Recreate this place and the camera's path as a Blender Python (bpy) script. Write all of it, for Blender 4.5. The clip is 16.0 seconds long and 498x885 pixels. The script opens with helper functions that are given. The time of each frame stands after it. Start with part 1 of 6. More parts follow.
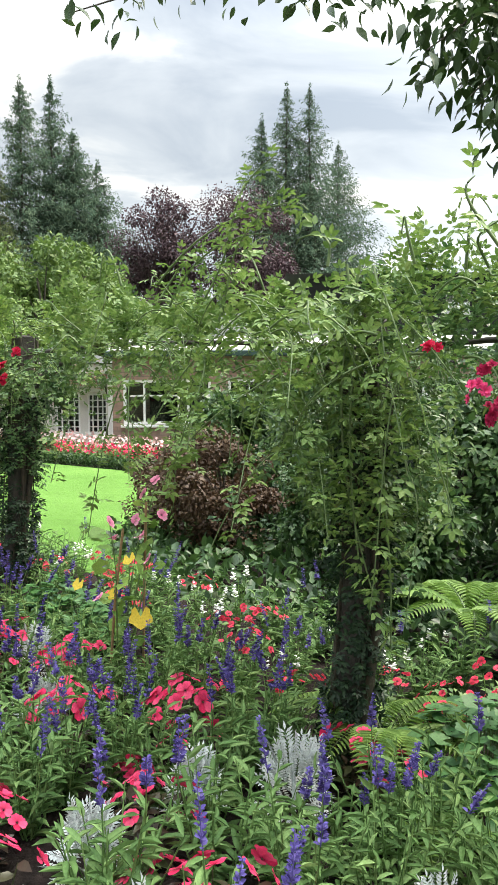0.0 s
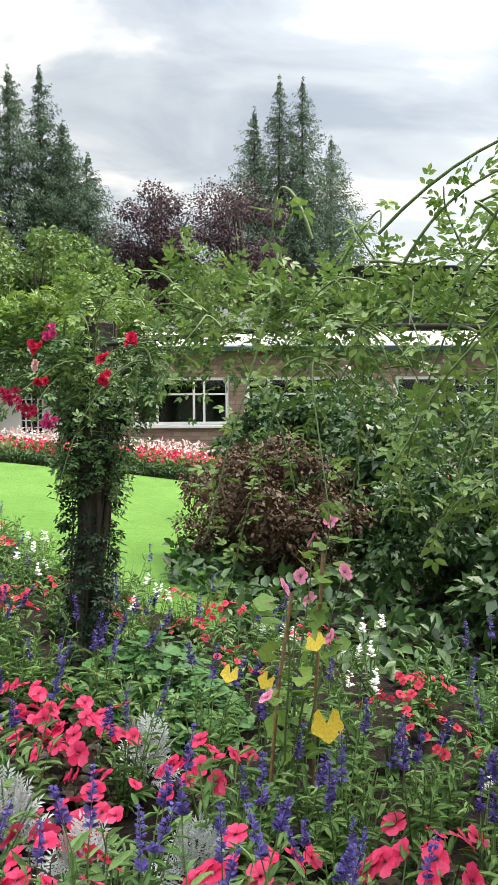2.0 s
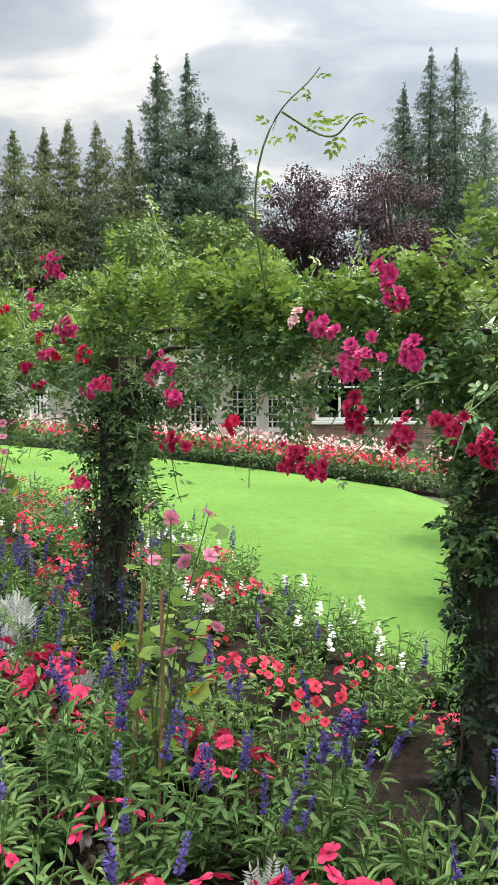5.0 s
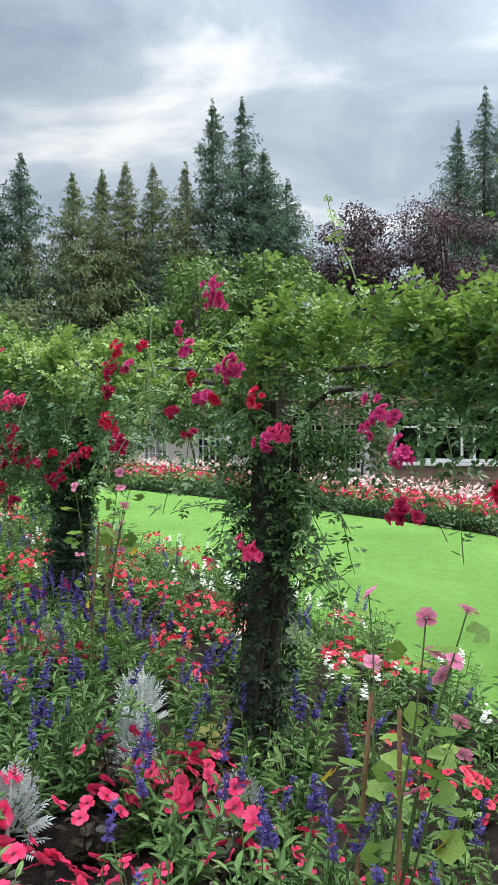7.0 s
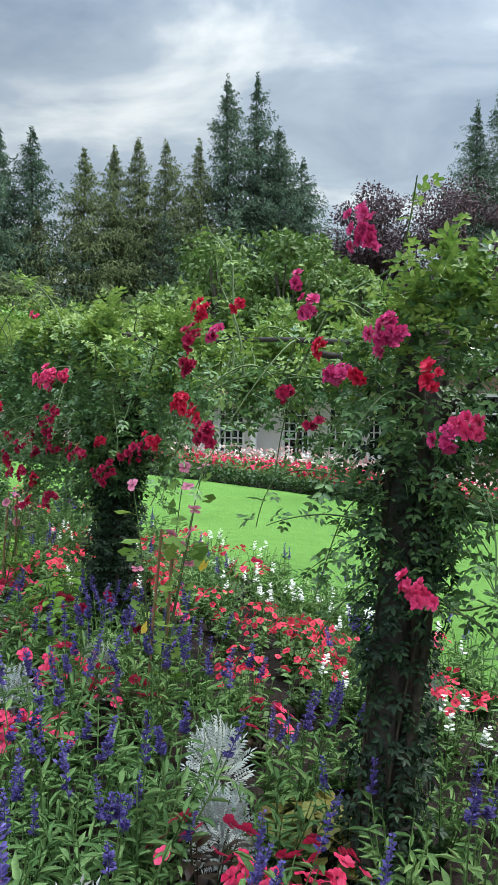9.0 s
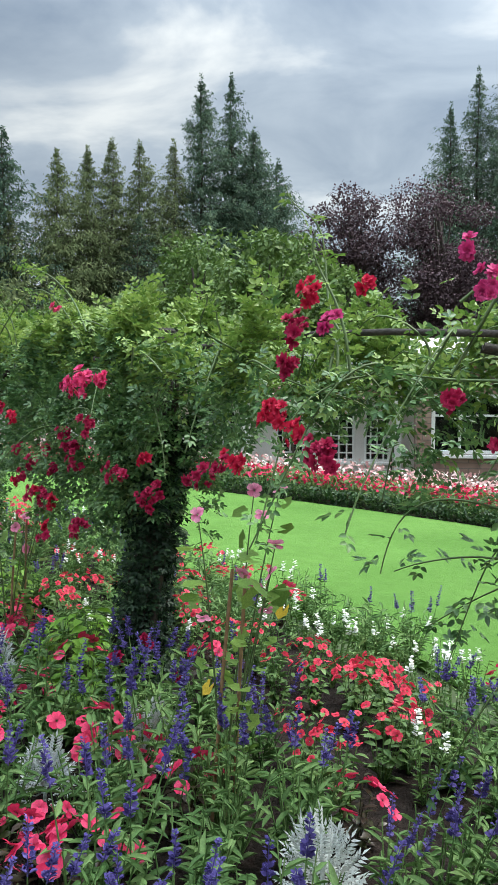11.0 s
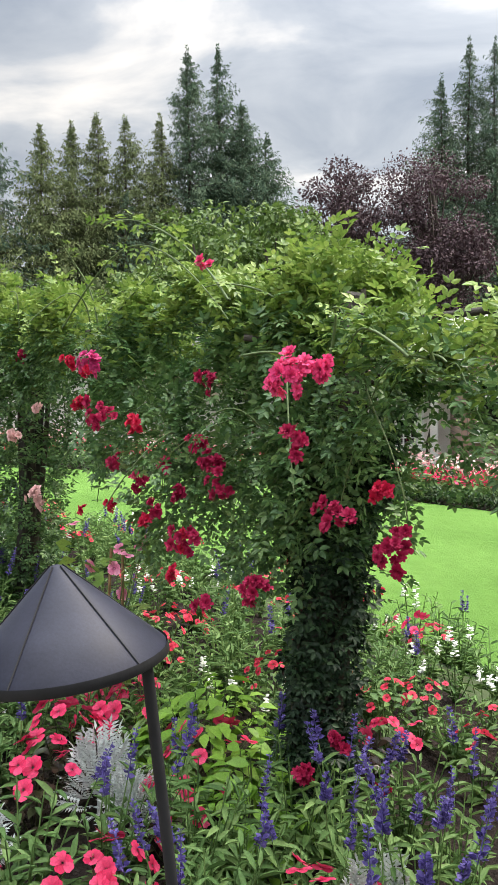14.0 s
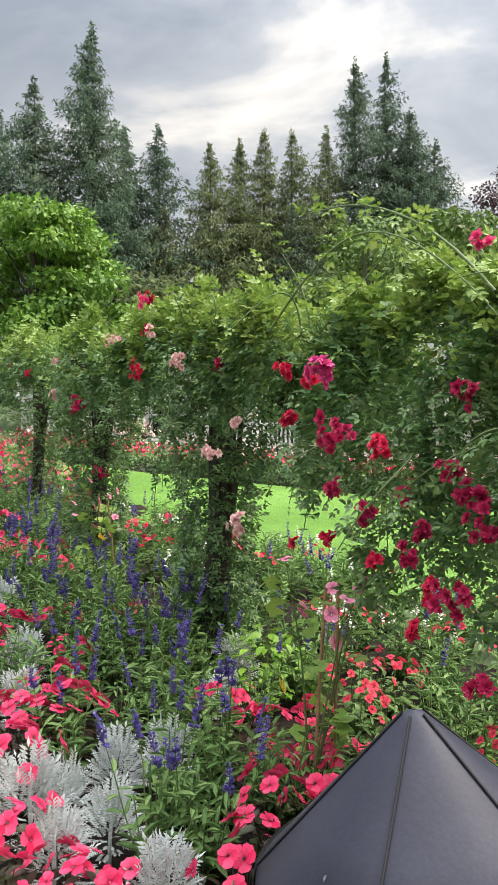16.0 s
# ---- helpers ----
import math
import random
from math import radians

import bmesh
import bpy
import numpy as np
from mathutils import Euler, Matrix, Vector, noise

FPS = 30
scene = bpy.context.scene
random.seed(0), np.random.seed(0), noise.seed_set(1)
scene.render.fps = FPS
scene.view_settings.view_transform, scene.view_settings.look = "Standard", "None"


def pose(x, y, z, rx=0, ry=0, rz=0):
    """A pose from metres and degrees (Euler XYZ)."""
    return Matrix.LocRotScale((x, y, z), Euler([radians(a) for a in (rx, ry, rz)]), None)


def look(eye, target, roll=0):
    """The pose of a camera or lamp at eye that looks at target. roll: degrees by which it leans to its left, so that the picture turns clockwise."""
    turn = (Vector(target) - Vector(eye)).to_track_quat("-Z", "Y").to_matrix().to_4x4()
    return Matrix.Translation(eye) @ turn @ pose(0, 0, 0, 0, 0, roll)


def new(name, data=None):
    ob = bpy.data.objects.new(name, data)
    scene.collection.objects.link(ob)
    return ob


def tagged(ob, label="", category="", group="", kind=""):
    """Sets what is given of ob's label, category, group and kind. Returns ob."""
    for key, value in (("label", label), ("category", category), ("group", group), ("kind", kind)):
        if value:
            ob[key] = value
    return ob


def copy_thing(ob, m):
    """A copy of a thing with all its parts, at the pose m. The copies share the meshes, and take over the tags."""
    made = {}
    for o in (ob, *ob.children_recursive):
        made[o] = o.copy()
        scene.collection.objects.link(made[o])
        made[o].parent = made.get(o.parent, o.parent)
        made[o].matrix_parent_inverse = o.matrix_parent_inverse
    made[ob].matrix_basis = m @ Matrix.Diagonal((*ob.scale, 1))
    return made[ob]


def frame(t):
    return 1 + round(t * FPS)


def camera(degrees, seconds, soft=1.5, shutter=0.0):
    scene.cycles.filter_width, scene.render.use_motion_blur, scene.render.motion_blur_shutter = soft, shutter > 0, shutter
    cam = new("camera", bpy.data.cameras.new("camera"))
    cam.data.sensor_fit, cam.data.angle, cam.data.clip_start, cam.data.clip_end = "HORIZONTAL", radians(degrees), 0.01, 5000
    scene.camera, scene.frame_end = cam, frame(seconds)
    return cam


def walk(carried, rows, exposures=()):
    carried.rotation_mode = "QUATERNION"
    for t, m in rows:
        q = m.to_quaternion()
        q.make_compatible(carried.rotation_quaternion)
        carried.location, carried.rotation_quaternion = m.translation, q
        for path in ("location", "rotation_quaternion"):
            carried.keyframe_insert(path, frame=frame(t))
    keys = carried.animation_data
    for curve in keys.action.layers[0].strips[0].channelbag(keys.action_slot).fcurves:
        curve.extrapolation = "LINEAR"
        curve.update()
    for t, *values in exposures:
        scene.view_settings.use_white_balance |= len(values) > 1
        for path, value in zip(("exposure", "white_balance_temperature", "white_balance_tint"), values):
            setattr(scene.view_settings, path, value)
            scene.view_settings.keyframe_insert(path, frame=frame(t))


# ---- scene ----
cam = camera(34.76, 16.0, soft=1.5)
PATH = [
    (0.0, look((0.087, 0.000, 1.512), (0.059, 9.988, 1.019), -0.38)),
    (0.5, look((-0.113, 0.299, 1.506), (-0.061, 10.276, 0.833), -0.59)),
    (1.0, look((-0.284, 0.609, 1.543), (-0.270, 10.591, 0.936), 0.10)),
    (1.5, look((-0.517, 0.874, 1.562), (-0.418, 10.858, 1.001), -0.30)),
    (2.0, look((-0.707, 1.148, 1.557), (-0.541, 11.132, 1.031), -0.31)),
    (2.5, look((-0.842, 1.457, 1.592), (-0.832, 11.445, 1.101), 0.71)),
    (3.0, look((-1.059, 1.716, 1.578), (-1.254, 11.694, 0.950), 0.76)),
    (3.5, look((-1.305, 1.915, 1.606), (-1.615, 11.880, 0.829), 0.23)),
    (4.0, look((-1.499, 2.189, 1.605), (-2.220, 12.132, 0.816), 0.31)),
    (4.5, look((-1.680, 2.436, 1.642), (-2.850, 12.346, 0.996), 0.79)),
    (4.7, look((-1.754, 2.522, 1.658), (-3.070, 12.412, 0.983), 0.29)),
    (6.8, look((-2.437, 3.086, 1.715), (-4.434, 12.879, 1.380), -0.33)),
    (7.0, look((-2.498, 3.127, 1.726), (-4.562, 12.909, 1.523), -0.16)),
    (7.5, look((-2.634, 3.271, 1.717), (-5.005, 12.985, 1.636), 0.96)),
    (8.0, look((-2.733, 3.502, 1.736), (-5.106, 13.215, 1.627), 1.93)),
    (8.5, look((-2.894, 3.686, 1.726), (-5.171, 13.419, 1.439), 1.25)),
    (9.0, look((-3.068, 3.864, 1.737), (-5.200, 13.625, 1.318), 0.75)),
    (9.2, look((-3.119, 3.935, 1.738), (-5.186, 13.708, 1.281), 0.98)),
    (11.3, look((-3.687, 4.522, 1.772), (-5.454, 14.357, 1.391), 0.27)),
    (11.5, look((-3.743, 4.601, 1.784), (-5.502, 14.437, 1.387), 0.44)),
    (12.0, look((-3.905, 4.775, 1.778), (-5.458, 14.639, 1.238), -0.25)),
    (12.5, look((-4.074, 4.901, 1.799), (-5.179, 14.815, 1.100), -0.56)),
    (13.0, look((-4.216, 5.046, 1.794), (-5.341, 14.951, 1.001), -0.00)),
    (13.5, look((-4.366, 5.241, 1.817), (-5.740, 15.125, 1.169), 0.27)),
    (14.0, look((-4.580, 5.393, 1.828), (-6.179, 15.244, 1.202), -0.72)),
    (14.5, look((-4.747, 5.521, 1.814), (-6.887, 15.260, 1.052), -1.00)),
    (15.0, look((-4.853, 5.705, 1.832), (-7.546, 15.315, 1.213), -1.02)),
    (15.5, look((-4.902, 5.801, 1.839), (-8.048, 15.286, 1.464), -1.30)),
    (16.0, look((-4.948, 5.824, 1.837), (-8.458, 15.177, 1.383), -0.33)),
]
EXPOSURES = [(0.0, 1.2, 7200, 8), (1.5, 1.1, 7300, 9), (3.5, 0.98, 7150, 8), (4.5, 1.04, 7350, 9), (7.0, 0.8, 6600, 7), (9.0, 0.65, 6350, 4), (11.5, 0.66, 6550, 5), (12.5, 0.72, 7050, 8), (14.5, 0.96, 7200, 11), (15.5, 1.0, 7350, 11), (16.0, 0.96, 7400, 11)]
walk(cam, PATH, EXPOSURES)

# ---- world, sun ----
SUN_AZ, SUN_EL = 62.0, 54.0
world = bpy.data.worlds.new("overcast_sky")
scene.world = world
world.use_nodes = True
wt = world.node_tree
wt.nodes.clear()


def wnode(kind, **props):
    n = wt.nodes.new(kind)
    for k, v in props.items():
        n.inputs[k].default_value = v
    return n


def wmath(op, a, b=None):
    n = wt.nodes.new("ShaderNodeMath")
    n.operation = op
    for i, s in enumerate((a, b)):
        if s is None:
            continue
        if isinstance(s, (int, float)):
            n.inputs[i].default_value = s
        else:
            wt.links.new(s, n.inputs[i])
    return n.outputs[0]


w_co = wt.nodes.new("ShaderNodeTexCoord")
w_sep = wt.nodes.new("ShaderNodeSeparateXYZ")
wt.links.new(w_co.outputs["Generated"], w_sep.inputs[0])
w_up = wmath("MAXIMUM", w_sep.outputs["Z"], 0.0)
w_den = wmath("ADD", w_up, 0.16)
w_vec = wt.nodes.new("ShaderNodeCombineXYZ")
wt.links.new(wmath("DIVIDE", w_sep.outputs["X"], w_den), w_vec.inputs[0])
wt.links.new(wmath("DIVIDE", w_sep.outputs["Y"], w_den), w_vec.inputs[1])
w_map = wt.nodes.new("ShaderNodeMapping")
w_map.inputs["Scale"].default_value = (0.75, 1.0, 1.0)
w_map.inputs["Location"].default_value = (1.7, 0.35, 0.0)
w_map.inputs["Rotation"].default_value = (0, 0, radians(-12))
wt.links.new(w_vec.outputs[0], w_map.inputs[0])
w_noise = wnode("ShaderNodeTexNoise", Scale=2.1, Detail=8.0, Roughness=0.52, Distortion=0.5)
wt.links.new(w_map.outputs[0], w_noise.inputs["Vector"])
w_ramp = wt.nodes.new("ShaderNodeValToRGB")
cr = w_ramp.color_ramp
cr.elements[0].position, cr.elements[0].color = 0.38, (0.28, 0.34, 0.44, 1)
cr.elements[1].position, cr.elements[1].color = 0.68, (1.0, 1.0, 1.0, 1)
e = cr.elements.new(0.53)
e.color = (0.48, 0.54, 0.63, 1)
wt.links.new(w_noise.outputs[0], w_ramp.inputs[0])
# thin bright veil low over the horizon
w_low = wmath("POWER", wmath("SUBTRACT", 1.0, wmath("MINIMUM", wmath("MULTIPLY", w_up, 2.1), 1.0)), 1.6)
w_veil = wt.nodes.new("ShaderNodeMix")
w_veil.data_type = "RGBA"
wt.links.new(wmath("MULTIPLY", w_low, 0.75), w_veil.inputs["Factor"])
wt.links.new(w_ramp.outputs[0], w_veil.inputs["A"])
w_veil.inputs["B"].default_value = (0.95, 1.02, 1.10, 1)
w_sky = wt.nodes.new("ShaderNodeTexSky")
w_sky.sky_type = "NISHITA"
w_sky.sun_disc = False
w_sky.sun_elevation, w_sky.sun_rotation = radians(SUN_EL), radians(SUN_AZ)
w_bg_sky = wnode("ShaderNodeBackground", Strength=0.012)
wt.links.new(w_sky.outputs[0], w_bg_sky.inputs[0])
w_bg = wt.nodes.new("ShaderNodeBackground")
wt.links.new(w_veil.outputs["Result"], w_bg.inputs[0])
# the sky overhead is boosted over tenfold against the horizon, to light the plants
w_dot = wt.nodes.new("ShaderNodeVectorMath")
w_dot.operation = "DOT_PRODUCT"
wt.links.new(w_co.outputs["Generated"], w_dot.inputs[0])
w_dot.inputs[1].default_value = (math.sin(radians(SUN_AZ)) * math.cos(radians(SUN_EL)), math.cos(radians(SUN_AZ)) * math.cos(radians(SUN_EL)), math.sin(radians(SUN_EL)))
w_glow = wmath("MULTIPLY", wmath("POWER", wmath("MAXIMUM", w_dot.outputs["Value"], 0.0), 3.0), 1.7)
w_bright = wmath("ADD", wmath("MULTIPLY", wmath("POWER", w_up, 4.5), 13.0), w_glow)
wt.links.new(wmath("MULTIPLY", wmath("ADD", w_bright, 1.0), 0.45), w_bg.inputs[1])
w_add = wt.nodes.new("ShaderNodeAddShader")
wt.links.new(w_bg.outputs[0], w_add.inputs[0])
wt.links.new(w_bg_sky.outputs[0], w_add.inputs[1])
w_out = wt.nodes.new("ShaderNodeOutputWorld")
wt.links.new(w_add.outputs[0], w_out.inputs[0])

sun = new("sun", bpy.data.lights.new("sun", "SUN"))
sun.data.energy, sun.data.angle, sun.data.color = 2.4, radians(16), (1.0, 0.95, 0.88)
sun.matrix_world = look((30 * math.sin(radians(SUN_AZ)), 30 * math.cos(radians(SUN_AZ)), 30 * math.tan(radians(SUN_EL))), (0, 0, 0))

# ---- materials ----


def mat_base(name):
    m = bpy.data.materials.new(name)
    m.use_nodes = True
    nt = m.node_tree
    return m, nt, nt.nodes["Principled BSDF"], nt.nodes["Material Output"]


def ramp_node(nt, source, stops):
    r = nt.nodes.new("ShaderNodeValToRGB")
    el = r.color_ramp.elements
    while len(el) < len(stops):
        el.new(0.5)
    for s, (p, c) in zip(el, stops):
        s.position, s.color = p, (*c, 1)
    nt.links.new(source, r.inputs[0])
    return r.outputs[0]


def mul_color(nt, a, b, fac=1.0, blend="MULTIPLY"):
    x = nt.nodes.new("ShaderNodeMix")
    x.data_type, x.blend_type = "RGBA", blend
    x.inputs["Factor"].default_value = fac
    nt.links.new(a, x.inputs["A"])
    nt.links.new(b, x.inputs["B"])
    return x.outputs["Result"]


def noise_node(nt, scale, detail=4.0, rough=0.55, co="Object"):
    t = nt.nodes.new("ShaderNodeTexCoord")
    n = nt.nodes.new("ShaderNodeTexNoise")
    n.inputs["Scale"].default_value, n.inputs["Detail"].default_value, n.inputs["Roughness"].default_value = scale, detail, rough
    nt.links.new(t.outputs[co], n.inputs["Vector"])
    return n.outputs[0]


def foliage(name, dark, mid, light, rough=0.5, thin=0.35, spread=25.0, gloss=0.4, eye=0.0):
    """Leaves: colour varies leaf by leaf, plant by plant and in patches; some light comes through."""
    m, nt, p, out = mat_base(name)
    geo = nt.nodes.new("ShaderNodeNewGeometry")
    info = nt.nodes.new("ShaderNodeObjectInfo")
    a = nt.nodes.new("ShaderNodeMath")
    a.operation = "MULTIPLY_ADD"
    nt.links.new(geo.outputs["Random Per Island"], a.inputs[0])
    a.inputs[1].default_value = 0.62
    b = nt.nodes.new("ShaderNodeMath")
    b.operation = "MULTIPLY_ADD"
    nt.links.new(info.outputs["Random"], b.inputs[0])
    b.inputs[1].default_value = 0.18
    nt.links.new(noise_node(nt, spread * 0.12, 2.0), b.inputs[2])
    c = nt.nodes.new("ShaderNodeMath")
    c.operation = "MULTIPLY_ADD"
    nt.links.new(b.outputs[0], c.inputs[0])
    c.inputs[1].default_value, c.inputs[2].default_value = 0.8, -0.22
    nt.links.new(c.outputs[0], a.inputs[2])
    col = ramp_node(nt, a.outputs[0], [(0.0, dark), (0.5, mid), (1.0, light)])
    fine = ramp_node(nt, noise_node(nt, spread * 6, 3.0), [(0.3, (0.75, 0.75, 0.75)), (0.7, (1.1, 1.1, 1.1))])
    col = mul_color(nt, col, fine)
    if eye:
        # petals are deeper in colour towards the heart of the flower
        far = nt.nodes.new("ShaderNodeVectorMath")
        far.operation = "LENGTH"
        nt.links.new(nt.nodes.new("ShaderNodeTexCoord").outputs["Object"], far.inputs[0])
        rel = nt.nodes.new("ShaderNodeMath")
        rel.operation = "DIVIDE"
        nt.links.new(far.outputs["Value"], rel.inputs[0])
        rel.inputs[1].default_value = eye
        col = mul_color(nt, col, ramp_node(nt, rel.outputs[0], [(0.1, (0.35, 0.2, 0.3)), (0.32, (0.8, 0.62, 0.7)), (0.9, (1.0, 1.0, 1.0))]))
    nt.links.new(col, p.inputs["Base Color"])
    p.inputs["Roughness"].default_value = rough
    p.inputs["Specular IOR Level"].default_value = gloss
    tr = nt.nodes.new("ShaderNodeBsdfTranslucent")
    nt.links.new(col, tr.inputs[0])
    mix = nt.nodes.new("ShaderNodeMixShader")
    mix.inputs[0].default_value = thin * 0.78
    nt.links.new(p.outputs[0], mix.inputs[1])
    nt.links.new(tr.outputs[0], mix.inputs[2])
    nt.links.new(mix.outputs[0], out.inputs[0])
    return m


def solid(name, c1, c2, scale=8.0, rough=0.7, bump=0.2, metal=0.0, fine=60.0, co="Object"):
    """Paint, wood, stone: two scales of variation and a fine relief."""
    m, nt, p, out = mat_base(name)
    big = ramp_node(nt, noise_node(nt, scale, 5.0, co=co), [(0.3, c1), (0.7, c2)])
    small = noise_node(nt, fine, 4.0, co=co)
    col = mul_color(nt, big, ramp_node(nt, small, [(0.3, (0.82, 0.82, 0.82)), (0.7, (1.08, 1.08, 1.08))]))
    nt.links.new(col, p.inputs["Base Color"])
    p.inputs["Roughness"].default_value, p.inputs["Metallic"].default_value = rough, metal
    b = nt.nodes.new("ShaderNodeBump")
    b.inputs["Strength"].default_value, b.inputs["Distance"].default_value = bump, 0.01
    nt.links.new(small, b.inputs["Height"])
    nt.links.new(b.outputs[0], p.inputs["Normal"])
    return m


M_ROSE_LEAF = foliage("rose_leaf", (0.025, 0.065, 0.024), (0.085, 0.185, 0.06), (0.22, 0.355, 0.12), 0.42, 0.34, 25.0, 0.45)
# young growth; also the band's lit top, whose light is put into this green
M_ROSE_YOUNG_LIT = foliage("rose_young_lit_leaf", (0.065, 0.145, 0.028), (0.185, 0.305, 0.058), (0.34, 0.45, 0.11), 0.45, 0.4)
M_TRAIL_LEAF = foliage("trailing_leaf", (0.06, 0.13, 0.028), (0.14, 0.24, 0.055), (0.25, 0.35, 0.1), 0.5, 0.4)
M_WEEP_LEAF = foliage("weeping_leaf", (0.03, 0.075, 0.02), (0.09, 0.175, 0.045), (0.21, 0.32, 0.09), 0.42, 0.25)
M_SALVIA_LEAF = foliage("salvia_leaf", (0.04, 0.095, 0.026), (0.12, 0.225, 0.068), (0.26, 0.39, 0.14), 0.6, 0.35, 25.0, 0.22)
M_BRONZE_LEAF = foliage("bronze_leaf", (0.03, 0.014, 0.012), (0.05, 0.035, 0.018), (0.06, 0.10, 0.03), 0.35, 0.2)
M_SILVER_LEAF = foliage("silver_leaf", (0.44, 0.48, 0.46), (0.6, 0.64, 0.62), (0.72, 0.75, 0.73), 0.8, 0.2)
M_SNAP_LEAF = foliage("snapdragon_leaf", (0.05, 0.12, 0.03), (0.115, 0.22, 0.055), (0.2, 0.32, 0.09), 0.55, 0.3)
# small dark post leaves with the shade under the arbor put into their colour
M_POST_LEAF_SHADE = foliage("post_leaf_shade", (0.006, 0.016, 0.008), (0.016, 0.04, 0.017), (0.048, 0.095, 0.036), 0.5, 0.15, 25.0, 0.25)
M_GERANIUM_LEAF = foliage("geranium_leaf", (0.018, 0.07, 0.022), (0.045, 0.14, 0.036), (0.09, 0.22, 0.052), 0.55, 0.3)
M_BRIGHT_LEAF = foliage("bright_leaf", (0.096, 0.228, 0.020), (0.168, 0.348, 0.036), (0.252, 0.444, 0.061), 0.5, 0.4)
M_FERN_LEAF = foliage("fern_leaf", (0.084, 0.168, 0.031), (0.156, 0.276, 0.051), (0.240, 0.372, 0.092), 0.55, 0.4)
M_GOLD_LEAF = foliage("gold_leaf", (0.16, 0.11, 0.03), (0.25, 0.22, 0.05), (0.3, 0.33, 0.09), 0.5, 0.35)
M_YELLOW_LEAF = foliage("yellow_leaf", (0.62, 0.40, 0.03), (0.72, 0.50, 0.04), (0.75, 0.58, 0.08), 0.5, 0.4)
M_MALLOW_LEAF = foliage("mallow_leaf", (0.11, 0.22, 0.036), (0.19, 0.33, 0.062), (0.33, 0.46, 0.1), 0.5, 0.45)
M_BROWN_LEAF = foliage("brown_leaf", (0.034, 0.019, 0.011), (0.072, 0.038, 0.020), (0.132, 0.078, 0.036), 0.6, 0.2)
M_SHRUB_LEAF = foliage("shrub_leaf", (0.013, 0.036, 0.012), (0.036, 0.088, 0.024), (0.095, 0.175, 0.045), 0.45, 0.3)
M_CONIFER = foliage("conifer_needles", (0.045, 0.085, 0.06), (0.1, 0.16, 0.108), (0.18, 0.245, 0.155), 0.9, 0.4, 1.2, 0.05)
M_CONIFER_OLIVE = foliage("olive_conifer_needles", (0.06, 0.088, 0.04), (0.15, 0.19, 0.09), (0.27, 0.31, 0.15), 0.9, 0.4, 1.2, 0.05)
M_BEECH = foliage("purple_leaf", (0.045, 0.026, 0.036), (0.085, 0.05, 0.062), (0.15, 0.095, 0.105), 0.6, 0.15, 3.0, 0.25)
M_GARDEN_TREE = foliage("garden_tree_leaf", (0.045, 0.1, 0.02), (0.105, 0.185, 0.04), (0.21, 0.3, 0.075), 0.55, 0.3, 3.0)
M_MAPLE = foliage("maple_leaf", (0.04, 0.125, 0.02), (0.12, 0.26, 0.038), (0.29, 0.47, 0.08), 0.5, 0.35, 3.0)
M_OVERHANG = foliage("overhanging_leaf", (0.019, 0.042, 0.012), (0.038, 0.078, 0.022), (0.072, 0.120, 0.036), 0.45, 0.25)
M_CRIMSON = foliage("crimson_petal", (0.2, 0.005, 0.03), (0.38, 0.011, 0.065), (0.58, 0.04, 0.13), 0.6, 0.3, 25, 0.2)
M_MAGENTA = foliage("magenta_petal", (0.42, 0.015, 0.12), (0.58, 0.035, 0.19), (0.72, 0.12, 0.30), 0.6, 0.3, 25, 0.2)
M_SCARLET = foliage("scarlet_petal", (0.4, 0.006, 0.03), (0.56, 0.012, 0.055), (0.68, 0.03, 0.1), 0.6, 0.3, 25, 0.2)
M_HOTPINK = foliage("hot_pink_petal", (0.6, 0.02, 0.12), (0.76, 0.05, 0.2), (0.88, 0.18, 0.34), 0.6, 0.3, 25, 0.2)
M_PALE = foliage("pale_pink_petal", (0.68, 0.30, 0.32), (0.76, 0.45, 0.43), (0.8, 0.6, 0.56), 0.6, 0.3, 25, 0.2)
M_CORAL = foliage("coral_petal", (0.5, 0.01, 0.05), (0.77, 0.027, 0.115), (0.88, 0.11, 0.23), 0.55, 0.35, 25, 0.2, 0.032)
M_ORANGE = foliage("orange_red_petal", (0.62, 0.018, 0.045), (0.8, 0.04, 0.09), (0.86, 0.1, 0.16), 0.55, 0.35, 25, 0.2, 0.022)
M_PINK = foliage("pink_petal", (0.86, 0.18, 0.34), (0.9, 0.28, 0.46), (0.92, 0.42, 0.58), 0.6, 0.4, 25, 0.2, 0.03)
M_VIOLET = foliage("violet_floret", (0.05, 0.035, 0.15), (0.1, 0.075, 0.28), (0.2, 0.16, 0.44), 0.65, 0.2, 25, 0.2)
M_WHITE = foliage("white_petal", (0.72, 0.74, 0.66), (0.8, 0.82, 0.76), (0.84, 0.85, 0.82), 0.6, 0.3, 25, 0.2)
M_STEM = solid("green_stem", (0.06, 0.11, 0.03), (0.11, 0.16, 0.05), 30, 0.6, 0.1)
M_CANE = solid("rose_cane", (0.03, 0.024, 0.016), (0.07, 0.056, 0.034), 20, 0.75, 0.5)
M_STAKE = solid("bamboo_stake", (0.20, 0.11, 0.05), (0.33, 0.2, 0.10), 25, 0.7, 0.3)
M_POST = solid("weathered_post", (0.028, 0.024, 0.02), (0.065, 0.055, 0.045), 9, 0.85, 0.7)
M_PLINTH = solid("grey_plinth", (0.10, 0.085, 0.07), (0.17, 0.15, 0.13), 12, 0.9, 0.5)
M_BARK = solid("bark", (0.045, 0.035, 0.028), (0.09, 0.075, 0.06), 6, 0.9, 0.8)
